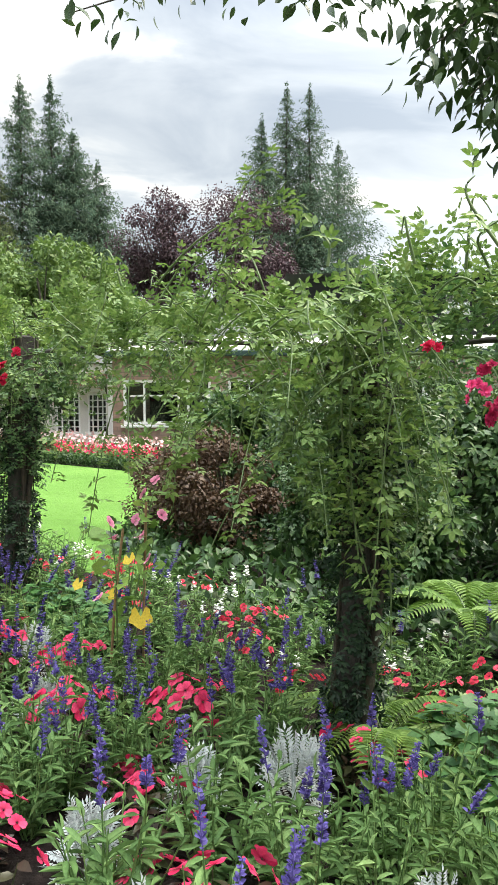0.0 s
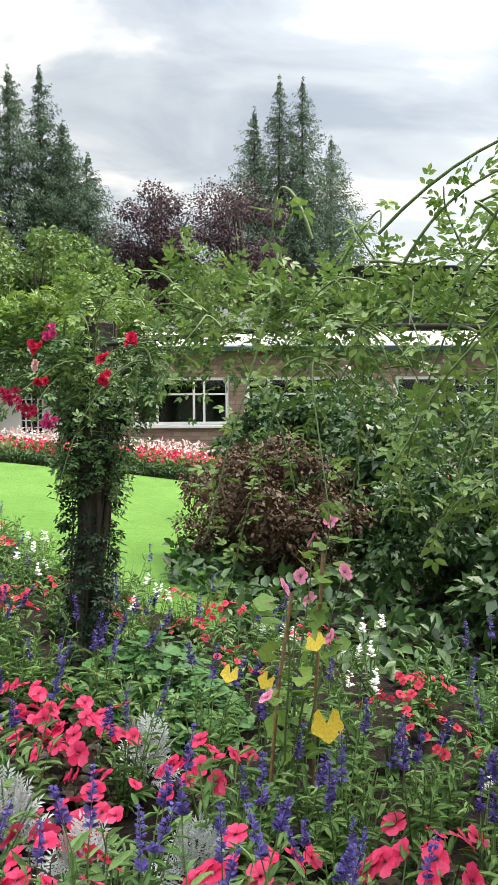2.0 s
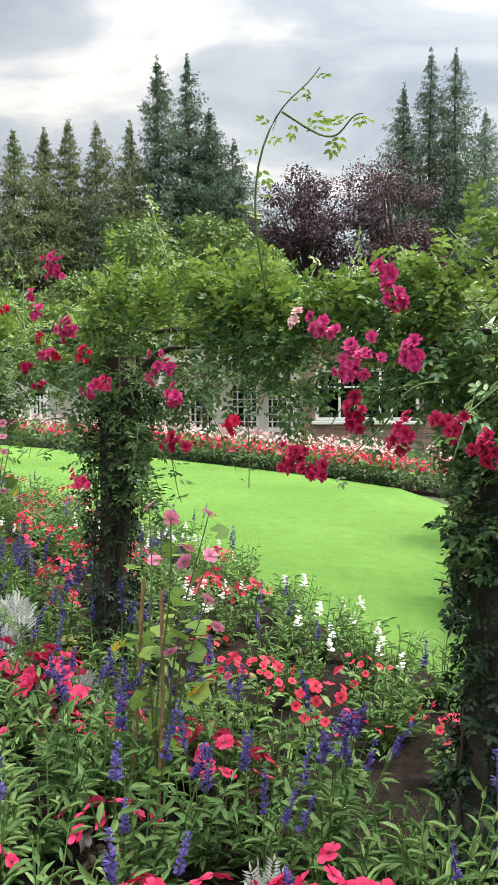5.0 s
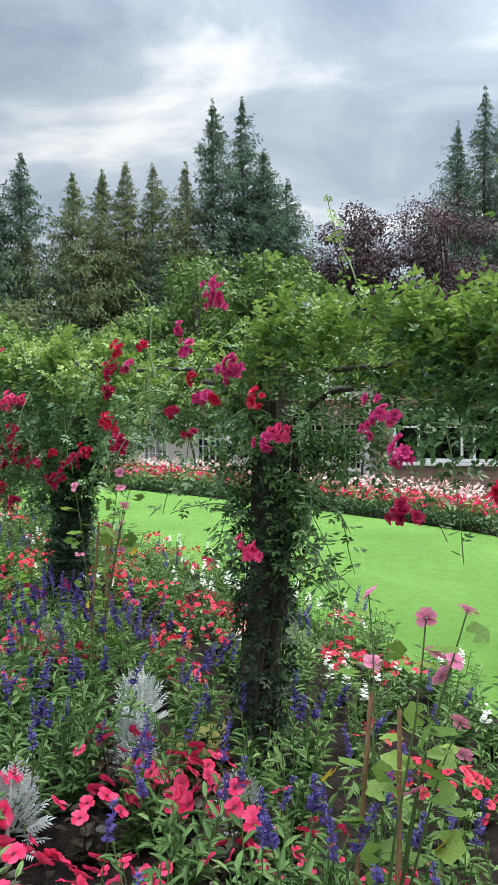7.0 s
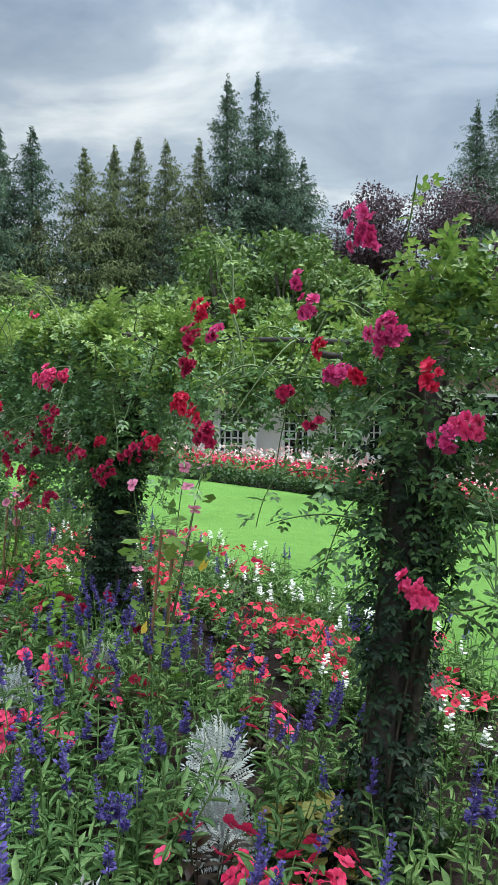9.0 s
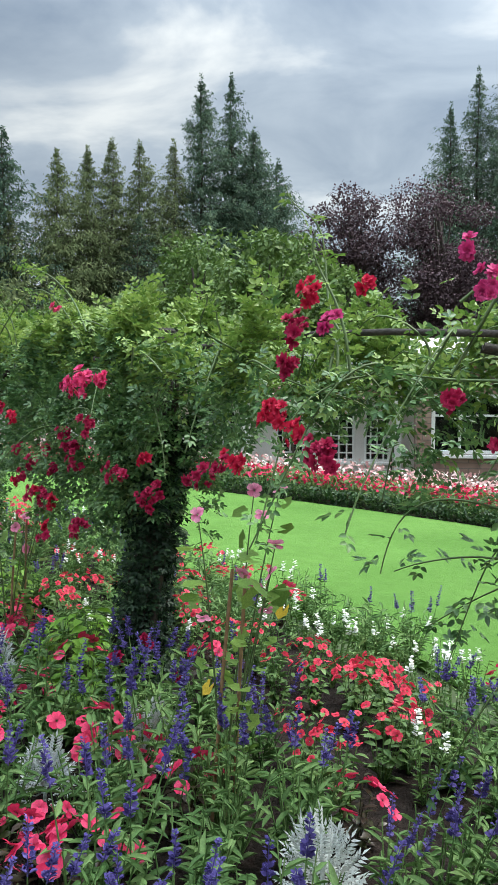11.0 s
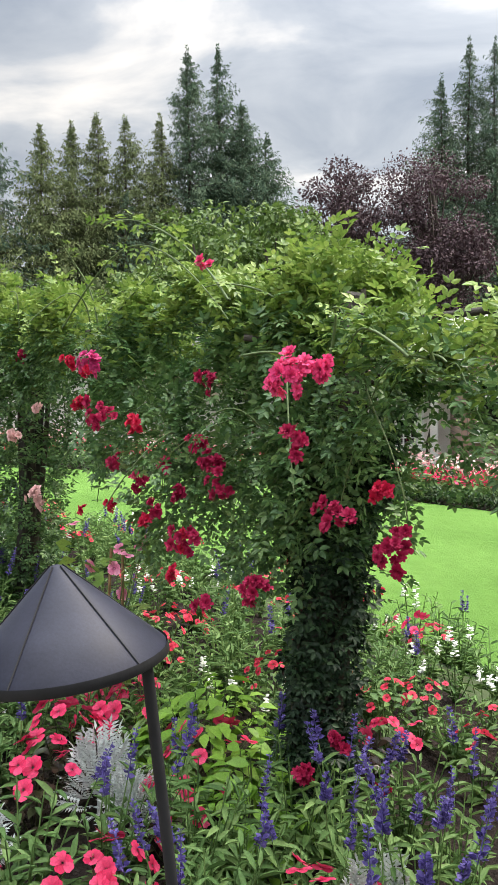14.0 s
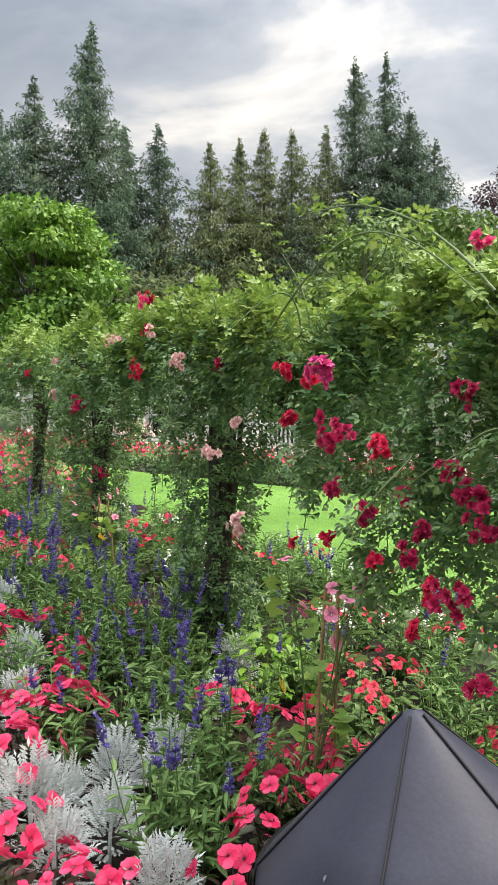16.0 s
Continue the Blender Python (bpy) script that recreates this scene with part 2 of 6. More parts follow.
M_LAMP = solid("dark_lamp_paint", (0.016, 0.0175, 0.030), (0.027, 0.029, 0.048), 14, 0.55, 0.03, 0.0, 240)
M_LAMP.node_tree.nodes["Principled BSDF"].inputs["Specular IOR Level"].default_value = 0.3
M_LAMP_SEAM = solid("lamp_seam", (0.006, 0.006, 0.008), (0.011, 0.011, 0.014), 14, 0.8, 0.1)
M_LAMP_SPECK = solid("lamp_scuff", (0.10, 0.10, 0.11), (0.18, 0.18, 0.19), 30, 0.7, 0.1)
M_WHITE_PAINT = solid("white_paint", (0.72, 0.72, 0.70), (0.8, 0.8, 0.78), 3, 0.55, 0.1)
M_STUCCO = solid("pale_stucco", (0.62, 0.58, 0.54), (0.72, 0.69, 0.65), 2, 0.85, 0.3)
M_ROOF = solid("grey_roof", (0.06, 0.064, 0.062), (0.10, 0.105, 0.1), 1.5, 0.85, 0.5)
M_GUTTER = solid("dark_green_gutter", (0.02, 0.05, 0.045), (0.03, 0.07, 0.06), 3, 0.5, 0.1)
# near-black for room insides and the upper wall, their shade put into it
M_SHADE_DARK = solid("shade_dark", (0.02, 0.022, 0.022), (0.04, 0.042, 0.04), 2, 0.9, 0.1)
M_POT = solid("dark_pot", (0.02, 0.02, 0.022), (0.045, 0.045, 0.05), 8, 0.6, 0.2)
M_PATH = solid("path_gravel", (0.16, 0.14, 0.12), (0.26, 0.235, 0.21), 3, 0.95, 0.6, 0.0, 90)
M_EDGE = solid("bed_edging", (0.13, 0.12, 0.11), (0.2, 0.19, 0.17), 8, 0.9, 0.4)
M_DUFF = solid("woodland_floor", (0.03, 0.05, 0.018), (0.06, 0.085, 0.03), 0.4, 0.95, 0.5, 0.0, 9)


def soil_mat():
    m, nt, p, out = mat_base("dark_soil")
    col = ramp_node(nt, noise_node(nt, 22, 6.0, 0.65), [(0.3, (0.012, 0.009, 0.008)), (0.6, (0.035, 0.026, 0.022)), (0.8, (0.075, 0.056, 0.046))])
    nt.links.new(col, p.inputs["Base Color"])
    p.inputs["Roughness"].default_value = 0.95
    p.inputs["Specular IOR Level"].default_value = 0.1
    b = nt.nodes.new("ShaderNodeBump")
    b.inputs["Strength"].default_value, b.inputs["Distance"].default_value = 0.9, 0.03
    nt.links.new(noise_node(nt, 60, 5.0, 0.65), b.inputs["Height"])
    nt.links.new(b.outputs[0], p.inputs["Normal"])
    return m


def lawn_mat():
    m, nt, p, out = mat_base("mown_lawn")
    base = ramp_node(nt, noise_node(nt, 0.5, 4.0), [(0.3, (0.105, 0.235, 0.040)), (0.7, (0.155, 0.315, 0.066))])
    patch = ramp_node(nt, noise_node(nt, 6, 4.0), [(0.3, (0.86, 0.86, 0.8)), (0.7, (1.06, 1.06, 1.06))])
    fine = ramp_node(nt, noise_node(nt, 160, 4.0, 0.7), [(0.25, (0.55, 0.6, 0.5)), (0.75, (1.25, 1.2, 1.2))])
    col = mul_color(nt, mul_color(nt, base, patch), fine)
    nt.links.new(col, p.inputs["Base Color"])
    p.inputs["Roughness"].default_value = 0.85
    p.inputs["Specular IOR Level"].default_value = 0.2
    b = nt.nodes.new("ShaderNodeBump")
    b.inputs["Strength"].default_value, b.inputs["Distance"].default_value = 0.8, 0.02
    nt.links.new(noise_node(nt, 200, 4.0, 0.7), b.inputs["Height"])
    nt.links.new(b.outputs[0], p.inputs["Normal"])
    return m


def brick_mat():
    m, nt, p, out = mat_base("long_thin_brick")
    t = nt.nodes.new("ShaderNodeTexCoord")
    mp = nt.nodes.new("ShaderNodeMapping")
    mp.inputs["Rotation"].default_value = (radians(90), 0, 0)
    nt.links.new(t.outputs["Object"], mp.inputs[0])
    b = nt.nodes.new("ShaderNodeTexBrick")
    b.inputs["Color1"].default_value, b.inputs["Color2"].default_value, b.inputs["Mortar"].default_value = (0.25, 0.155, 0.12, 1), (0.33, 0.23, 0.18, 1), (0.16, 0.13, 0.11, 1)
    b.inputs["Scale"].default_value, b.inputs["Mortar Size"].default_value = 1.0, 0.008
    b.inputs["Brick Width"].default_value, b.inputs["Row Height"].default_value = 0.4, 0.1
    nt.links.new(mp.outputs[0], b.inputs[0])
    col = mul_color(nt, b.outputs[0], ramp_node(nt, noise_node(nt, 5, 5), [(0.3, (0.7, 0.7, 0.7)), (0.7, (1.1, 1.1, 1.1))]))
    nt.links.new(col, p.inputs["Base Color"])
    p.inputs["Roughness"].default_value = 0.9
    return m


def glass_mat():
    m, nt, p, out = mat_base("window_glass")
    p.inputs["Base Color"].default_value = (0.9, 0.95, 0.93, 1)
    p.inputs["Roughness"].default_value = 0.03
    p.inputs["Transmission Weight"].default_value = 1.0
    p.inputs["IOR"].default_value = 1.35
    return m


M_SOIL, M_LAWN, M_BRICK, M_GLASS = soil_mat(), lawn_mat(), brick_mat(), glass_mat()

# ---- building tools ----
rng = np.random.default_rng(11)
ROW_N, ROW_U = np.array([0.68, 0.73, 0.0]), np.array([-0.73, 0.68, 0.0])
ROW_N, ROW_U = ROW_N / np.linalg.norm(ROW_N), ROW_U / np.linalg.norm(ROW_U)


def at_row(u, n, z=0.0):
    """World place from metres along the arbor, across it and up."""
    return ROW_U * u + ROW_N * n + np.array([0, 0, z])


def quads_mesh(name, verts, quads, material, smooth=False):
    me = bpy.data.meshes.new(name)
    verts = np.ascontiguousarray(verts, dtype=np.float32).reshape(-1, 3)
    quads = np.ascontiguousarray(quads, dtype=np.int32).reshape(-1, 4)
    me.vertices.add(len(verts))
    me.vertices.foreach_set("co", verts.ravel())
    me.loops.add(quads.size)
    me.loops.foreach_set("vertex_index", quads.ravel())
    me.polygons.add(len(quads))
    me.polygons.foreach_set("loop_start", np.arange(0, quads.size, 4, dtype=np.int32))
    me.polygons.foreach_set("loop_total", np.full(len(quads), 4, dtype=np.int32))
    if smooth:
        me.polygons.foreach_set("use_smooth", np.ones(len(quads), dtype=bool))
    me.update(calc_edges=True)
    me.validate()
    me.materials.append(material)
    return me


def child(name, me, parent, label="", m=None):
    ob = new(name, me)
    ob.parent = parent
    if m is not None:
        ob.matrix_local = m
    return tagged(ob, label)


def part(name, bm, material, parent, label=""):
    me = bpy.data.meshes.new(name)
    bm.to_mesh(me)
    bm.free()
    me.materials.append(material)
    return child(name, me, parent, label)


def thing(name, place, label, category, group="", kind="", turn=0.0):
    ob = new(name)
    ob.empty_display_size = 0.1
    ob.matrix_world = pose(float(place[0]), float(place[1]), float(place[2]) if len(place) > 2 else 0.0, 0, 0, turn)
    return tagged(ob, label, category, group, kind)


def structure(name, bm, material, label, category="", smooth=False):
    me = bpy.data.meshes.new(name)
    bm.to_mesh(me)
    bm.free()
    me.materials.append(material)
    return tagged(new(name, me), label, category or name.replace("_", " "), "", "structure")


def add_box(bm, lo, hi, bevel=0.0):
    lo, hi = Vector(lo), Vector(hi)
    g = bmesh.ops.create_cube(bm, size=1.0, matrix=Matrix.Translation((lo + hi) / 2) @ Matrix.Diagonal((*(hi - lo), 1)))
    if bevel:
        es = list({ed for v in g["verts"] for ed in v.link_edges})
        bmesh.ops.bevel(bm, geom=es, offset=bevel, segments=1, affect="EDGES")
    return bm


def box(lo, hi, bevel=0.0):
    return add_box(bmesh.new(), lo, hi, bevel)


def tube(points, radii, sides=6):
    """Vertices and quads of a round rod along points."""
    pts = np.asarray(points, float)
    radii = np.broadcast_to(np.asarray(radii, float), (len(pts),))
    d = np.gradient(pts, axis=0)
    d /= np.linalg.norm(d, axis=1, keepdims=True) + 1e-9
    ref = np.where(np.abs(d[:, 2:3]) > 0.9, np.array([[1.0, 0, 0]]), np.array([[0, 0, 1.0]]))
    a = np.cross(d, ref)
    a /= np.linalg.norm(a, axis=1, keepdims=True) + 1e-9
    b = np.cross(d, a)
    ang = np.linspace(0, 2 * np.pi, sides, endpoint=False)
    v = pts[:, None] + radii[:, None, None] * (np.cos(ang)[None, :, None] * a[:, None] + np.sin(ang)[None, :, None] * b[:, None])
    k = np.arange(sides)
    q = []
    for i in range(len(pts) - 1):
        q.append(np.stack([i * sides + k, i * sides + (k + 1) % sides, (i + 1) * sides + (k + 1) % sides, (i + 1) * sides + k], 1))
    return v.reshape(-1, 3), np.concatenate(q)


def merge(pieces):
    vs, qs, n = [], [], 0
    for v, q in pieces:
        v = np.asarray(v).reshape(-1, 3)
        vs.append(v)
        qs.append(np.asarray(q).reshape(-1, 4) + n)
        n += len(v)
    return np.concatenate(vs), np.concatenate(qs)


LEAF = (np.array([(0, 0, 0), (0.43, 0.26, 0.09), (0.40, 0.64, 0.08), (0, 1, -0.08), (-0.40, 0.64, 0.08), (-0.43, 0.26, 0.09)], float), np.array([(0, 1, 2, 3), (0, 3, 4, 5)]))
LEAF_FINE = (np.array([(0, 0, 0), (0.42, 0.28, 0.07), (0, 0.3, 0.0), (-0.42, 0.28, 0.07), (0.46, 0.6, 0.05), (0, 0.62, -0.03), (-0.46, 0.6, 0.05), (0, 1, -0.16)], float),
             np.array([(0, 1, 2, 3), (3, 2, 5, 6), (2, 1, 4, 5), (6, 5, 4, 7)]))
SPRAY = (np.array([(0, 0, 0), (0.5, 0.4, 0.06), (0, 1, -0.12), (-0.5, 0.4, 0.06)], float), np.array([(0, 1, 2, 3)]))
PETAL = (np.array([(-0.12, 0, 0), (0.12, 0, 0), (-0.5, 0.6, 0.10), (0.5, 0.6, 0.10), (-0.3, 1.0, 0.03), (0.3, 1.0, 0.03)], float), np.array([(0, 1, 3, 2), (2, 3, 5, 4)]))


rows_ = [(0.0, 0.10, 0.0), (0.35, 0.36, 0.06), (0.75, 0.50, 0.05), (1.0, 0.27, -0.03)]
PETAL_FINE = (np.array([(x * w, y + (0.05 if x == 0 and y == 0 else -0.05 if x == 0 and y == 1 else 0), z - (0.06 if x == 0 else 0.0)) for y, w, z in rows_ for x in (-1, 0, 1)], float),
              np.array([(3 * i + j, 3 * i + j + 1, 3 * i + j + 4, 3 * i + j + 3) for i in range(3) for j in range(2)]))


def turned(dirs, ups):
    """Turns whose y is along dirs and whose z is as near as can be to ups."""
    y = dirs / (np.linalg.norm(dirs, axis=1, keepdims=True) + 1e-9)
    x = np.cross(y, ups)
    x /= np.linalg.norm(x, axis=1, keepdims=True) + 1e-9
    return np.stack([x, y, np.cross(x, y)], 2)


def strew(template, places, dirs, ups, lengths, widths):
    """One copy of the template for each place."""
    v, q = template
    places = np.asarray(places, float)
    r = turned(np.asarray(dirs, float), np.asarray(ups, float))
    lengths, widths = np.broadcast_to(lengths, (len(places),)), np.broadcast_to(widths, (len(places),))
    s = np.stack([widths, lengths, lengths], 1)
    out = places[:, None] + np.einsum("nij,nkj->nki", r, v[None] * s[:, None])
    return out.reshape(-1, 3), (q[None] + (np.arange(len(places)) * len(v))[:, None, None]).reshape(-1, 4)


def compound(pairs=2, size=0.3, width=0.2, leaflet=LEAF):
    """A leaf of several leaflets on one stalk, one metre long."""
    at, di = [(0, 1 - size, 0)], [(0, 1, 0)]
    for k in range(pairs):
        y = 0.25 + 0.5 * k / max(1, pairs - 0.5)
        for s in (1, -1):
            at.append((0.01 * s, y, 0))
            di.append((s * 0.85, 0.55, 0))
    return strew(leaflet, at, np.array(di, float), np.tile((0.0, 0, 1), (len(at), 1)), size, width)


ROSE_SPRAY = compound(2, 0.36, 0.20)
LOBED = compound(6, 0.24, 0.075, SPRAY)


def unit(v):
    return v / (np.linalg.norm(v, axis=-1, keepdims=True) + 1e-9)


def leaf_cloud(template, points, outward, size, size_var=0.3, wide=1.0, droop=0.5, r=rng):
    n = len(points)
    d = unit(outward + r.normal(0, 0.8, (n, 3)) + np.array([0, 0, -droop]))
    up = unit(outward * 0.6 + r.normal(0, 0.45, (n, 3)) + np.array([0, 0, 0.9]))
    s = size * (1 + r.uniform(-size_var, size_var, n))
    return strew(template, points, d, up, s, s * wide)


# the garden falls gently towards the east: beds and arbor lie on the slope, buildings and trees stand upright on it
SLOPE = Matrix.Rotation(radians(3.3), 4, "Y")
settled = set()


def stand(ob, x, y, z):
    """Sets a thing upright on the slope, by the place of one of its points on the unsloped plan."""
    p = Vector((x, y, z))
    ob.matrix_basis = Matrix.Translation(SLOPE @ p - p) @ ob.matrix_basis
    settled.add(ob.name)


# ---- ground, path, beds, lawn ----


def slab(name, outline, z0, z1, material, label, category):
    bm = bmesh.new()
    low = [bm.verts.new((x, y, z0)) for x, y in outline]
    top = [bm.verts.new((x, y, z1)) for x, y in outline]
    bm.faces.new(top)
    bm.faces.new(low[::-1])
    k = len(outline)
    for i in range(k):
        bm.faces.new((low[i], low[(i + 1) % k], top[(i + 1) % k], top[i]))
    bmesh.ops.recalc_face_normals(bm, faces=bm.faces)
    return structure(name, bm, material, label, category)


bm = bmesh.new()
bmesh.ops.create_grid(bm, x_segments=40, y_segments=40, size=900)
for v in bm.verts:
    v.co.z = -0.06 - math.tan(radians(3.3)) * max(-45.0, min(45.0, v.co.x))
settled.add(structure("ground", bm, M_DUFF, "green and brown woodland ground reaching the horizon", "ground").name)


def row_outline(u0, u1, n0, n1):
    return [tuple(at_row(u, n)[:2]) for u, n in ((u0, n0), (u0, n1), (u1, n1), (u1, n0))][::-1]


slab("path", row_outline(-8, 26, -2.2, 0.92), -0.05, -0.005, M_PATH, "pale gravel garden path beside the flower bed", "path")
slab("bed_edge", row_outline(-8, 26, 0.92, 0.99), -0.05, 0.035, M_EDGE, "low stone edging of the flower bed", "edging")
LAWN_FAR = [(-26, 21.5), (-16, 19.2), (-11.6, 18.3), (-9, 18.15), (-7, 17.9), (-5.4, 17.4), (-4.1, 16.9), (-2.6, 16.2), (-1.4, 15.4), (-0.6, 13.4), (-0.5, 10.5)]
BORDER = LAWN_FAR[:9] + [(1.5, 14.2), (6, 13.5)]


def lawn_near(u):
    return float(np.interp(u, [1, 5.4, 6.6, 7.7, 8.7, 12.9, 14.6, 16.4, 24], [4.3, 3.95, 4.15, 4.35, 4.6, 4.65, 4.15, 3.65, 3.2]))


lawn_line = [tuple(at_row(u, lawn_near(u))[:2]) for u in np.linspace(4.9, 24, 24)]
slab("lawn", lawn_line + LAWN_FAR, -0.05, 0.012, M_LAWN, "smooth mown bright green lawn", "lawn")
slab("shrub_bed_soil", [(-0.7, 7.2), (-0.75, 13.3), (6, 13.2), (8, 4), (3.4, 1.6), (1.2, 5.2)], -0.05, 0.004, M_SOIL, "dark soil under the shrubs beside the lawn", "flower bed")


def rough_bed(name, u0, u1, n0, n1, label):
    bm = bmesh.new()
    us, ns = np.linspace(u0, u1, int((u1 - u0) / 0.12)), np.linspace(n0, n1, int((n1 - n0) / 0.12))
    grid = []
    for u in us:
        line = []
        for n in ns:
            x, y, _ = at_row(u, n)
            edge = min(1.0, (n - n0) / 0.15, (n1 - n) / 0.15)
            line.append(bm.verts.new((x, y, -0.04 + 0.05 * edge + 0.045 * noise.noise((x * 2.3, y * 2.3, 0)) + 0.03 * noise.noise((x * 9, y * 9, 3)))))
        grid.append(line)
    for i in range(len(us) - 1):
        for j in range(len(ns) - 1):
            bm.faces.new((grid[i][j], grid[i][j + 1], grid[i + 1][j + 1], grid[i + 1][j]))
    bmesh.ops.recalc_face_normals(bm, faces=bm.faces)
    return structure(name, bm, M_SOIL, label, "flower bed")


rough_bed("flower_bed_soil", -5, 24, 0.985, 4.25, "dark crumbly soil of the flower bed under the rose arbor")

# ---- the house ----


def window(parent, x0, x1, z0, z1, y, cols, rows, bar=0.05):
    """A glazed window in the opening of a wall whose face is at y."""
    w = new("window")
    w.parent = parent
    bmw = bmesh.new()
    for lo, hi in (((x0, y - 0.03, z0), (x1, y + 0.06, z0 + bar * 1.4)), ((x0, y - 0.03, z1 - bar * 1.4), (x1, y + 0.06, z1)),
                   ((x0, y - 0.032, z0), (x0 + bar * 1.4, y + 0.058, z1)), ((x1 - bar * 1.4, y - 0.032, z0), (x1, y + 0.058, z1))):
        add_box(bmw, lo, hi, 0.006)
    part("window_frame", bmw, M_WHITE_PAINT, w)
    for c in cols:
        part("mullion", box((c - bar / 2, y - 0.02, z0 + bar), (c + bar / 2, y + 0.045, z1 - bar), 0.005), M_WHITE_PAINT, w)
    for r_ in rows:
        part("glazing_bar", box((x0 + bar, y - 0.014, r_ - bar * 0.4), (x1 - bar, y + 0.04, r_ + bar * 0.4), 0.004), M_WHITE_PAINT, w)
    part("window_sill", box((x0 - 0.06, y - 0.12, z0 - 0.07), (x1 + 0.06, y + 0.02, z0 - 0.005), 0.01), M_WHITE_PAINT, w)
    edges = [x0 + bar] + list(cols) + [x1 - bar]
    for a, b in zip(edges[:-1], edges[1:]):
        g = part("pane", box((a, y + 0.012, z0 + bar), (b, y + 0.02, z1 - bar)), M_GLASS, w)
        g.visible_shadow = False
    return w


def wall_holes(x0, x1, z0, z1, y0, y1, holes, material, parent, label=""):
    """A wall with rectangular openings, built of the solid sections between them."""
    x, cuts = x0, []
    for a, b, c, d in sorted(holes):
        cuts += [((x, z0), (a, z1)), ((a, z0), (b, c)), ((a, d), (b, z1))]
        x = b
    cuts.append(((x, z0), (x1, z1)))
    for (xa, za), (xb, zb) in cuts:
        if xb - xa > 0.01 and zb - za > 0.01:
            part("wall_section", box((xa, y0, za), (xb, y1, zb)), material, parent, label)


house = thing("house", (0, 0, 0), "low reddish brick house with white windows beyond the lawn", "house")
stand(house, -1.2, 19.0, 1.5)
# brick wing
HOLES = [(-3.05, -0.95, 0.95, 2.02), (-0.55, 2.3, 0.95, 2.02), (2.8, 5.4, 0.95, 2.02)]
wall_holes(-3.3, 6.2, -0.7, 2.58, 19.0, 19.28, HOLES, M_BRICK, house, "long thin reddish brick wall")
for a, b, c, d in HOLES:
    window(house, a, b, c, d, 19.05, [a + 0.5, a + 1.32, b - 0.55], [d - 0.38])
part("side_wall", box((-3.3, 19.28, -0.05), (-3.05, 24, 2.58)), M_BRICK, house)
part("gutter", box((-3.45, 18.78, 2.56), (6.4, 18.92, 2.70), 0.02), M_GUTTER, house, "dark green gutter")
bm = bmesh.new()
v = [bm.verts.new(c) for c in ((-3.45, 18.9, 2.72), (6.4, 18.9, 2.72), (6.4, 20.1, 3.12), (-3.45, 20.1, 3.12), (-3.45, 18.9, 2.66), (6.4, 18.9, 2.66), (6.4, 20.1, 3.06), (-3.45, 20.1, 3.06))]
for f in ((0, 1, 2, 3), (7, 6, 5, 4), (0, 4, 5, 1), (1, 5, 6, 2), (2, 6, 7, 3), (3, 7, 4, 0)):
    bm.faces.new([v[i] for i in f])
bmesh.ops.recalc_face_normals(bm, faces=bm.faces)
part("porch_roof", bm, M_STUCCO, house, "white sloping porch roof")
for k in range(14):
    x = -3.3 + k * 0.72
    bm = bmesh.new()
    vv = [bm.verts.new(c) for c in ((x, 18.9, 2.725), (x + 0.04, 18.9, 2.725), (x + 0.04, 20.1, 3.125), (x, 20.1, 3.125), (x, 18.9, 2.75), (x + 0.04, 18.9, 2.75), (x + 0.04, 20.1, 3.15), (x, 20.1, 3.15))]
    for f in ((3, 2, 1, 0), (4, 5, 6, 7), (0, 1, 5, 4), (1, 2, 6, 5), (2, 3, 7, 6), (3, 0, 4, 7)):
        bm.faces.new([vv[i] for i in f])
    part("roof_rib", bm, M_WHITE_PAINT, house)


def hip_roof(x0, x1, y0, y1, z0, rise, inset):
    bmr = bmesh.new()
    a = [bmr.verts.new(c) for c in ((x0, y0, z0), (x1, y0, z0), (x1, y1, z0), (x0, y1, z0))]
    ym = (y0 + y1) / 2
    r_ = [bmr.verts.new((x0 + inset, ym, z0 + rise)), bmr.verts.new((x1 - inset, ym, z0 + rise))]
    for f in ((a[0], a[1], r_[1], r_[0]), (a[1], a[2], r_[1]), (a[2], a[3], r_[0], r_[1]), (a[3], a[0], r_[0]), (a[3], a[2], a[1], a[0])):
        bmr.faces.new(f)
    bmesh.ops.recalc_face_normals(bmr, faces=bmr.faces)
    return bmr


part("roof", hip_roof(-3.0, 2.6, 20.1, 25, 3.1, 0.9, 1.8), M_ROOF, house, "grey hipped roof")
# outer upper wall in the same near-black, its shade carried by the colour
wall_holes(1.6, 9.5, 3.0, 5.0, 23.0, 23.25, [(2.9, 3.6, 3.98, 4.56), (5.6, 6.3, 4.0, 4.62)], M_SHADE_DARK, house, "upper wall with its shade put into a near-black colour")
window(house, 2.9, 3.6, 3.98, 4.56, 23.04, [3.13, 3.37], [4.27], 0.035)
window(house, 5.6, 6.3, 4.0, 4.62, 23.04, [5.83, 6.07], [4.3], 0.035)
part("upper_roof", hip_roof(1.0, 10.2, 22.4, 29, 5.05, 0.22, 2.2), M_ROOF, house, "grey hipped roof")
part("back_wall", box((-3.05, 24, -0.05), (9.5, 24.2, 3.0)), M_SHADE_DARK, house)
part("room_floor", box((-3.05, 19.28, -0.05), (6.2, 24, 0.3)), M_SHADE_DARK, house)
part("room_ceiling", box((-3.05, 19.28, 2.58), (6.2, 24, 2.66)), M_SHADE_DARK, house)

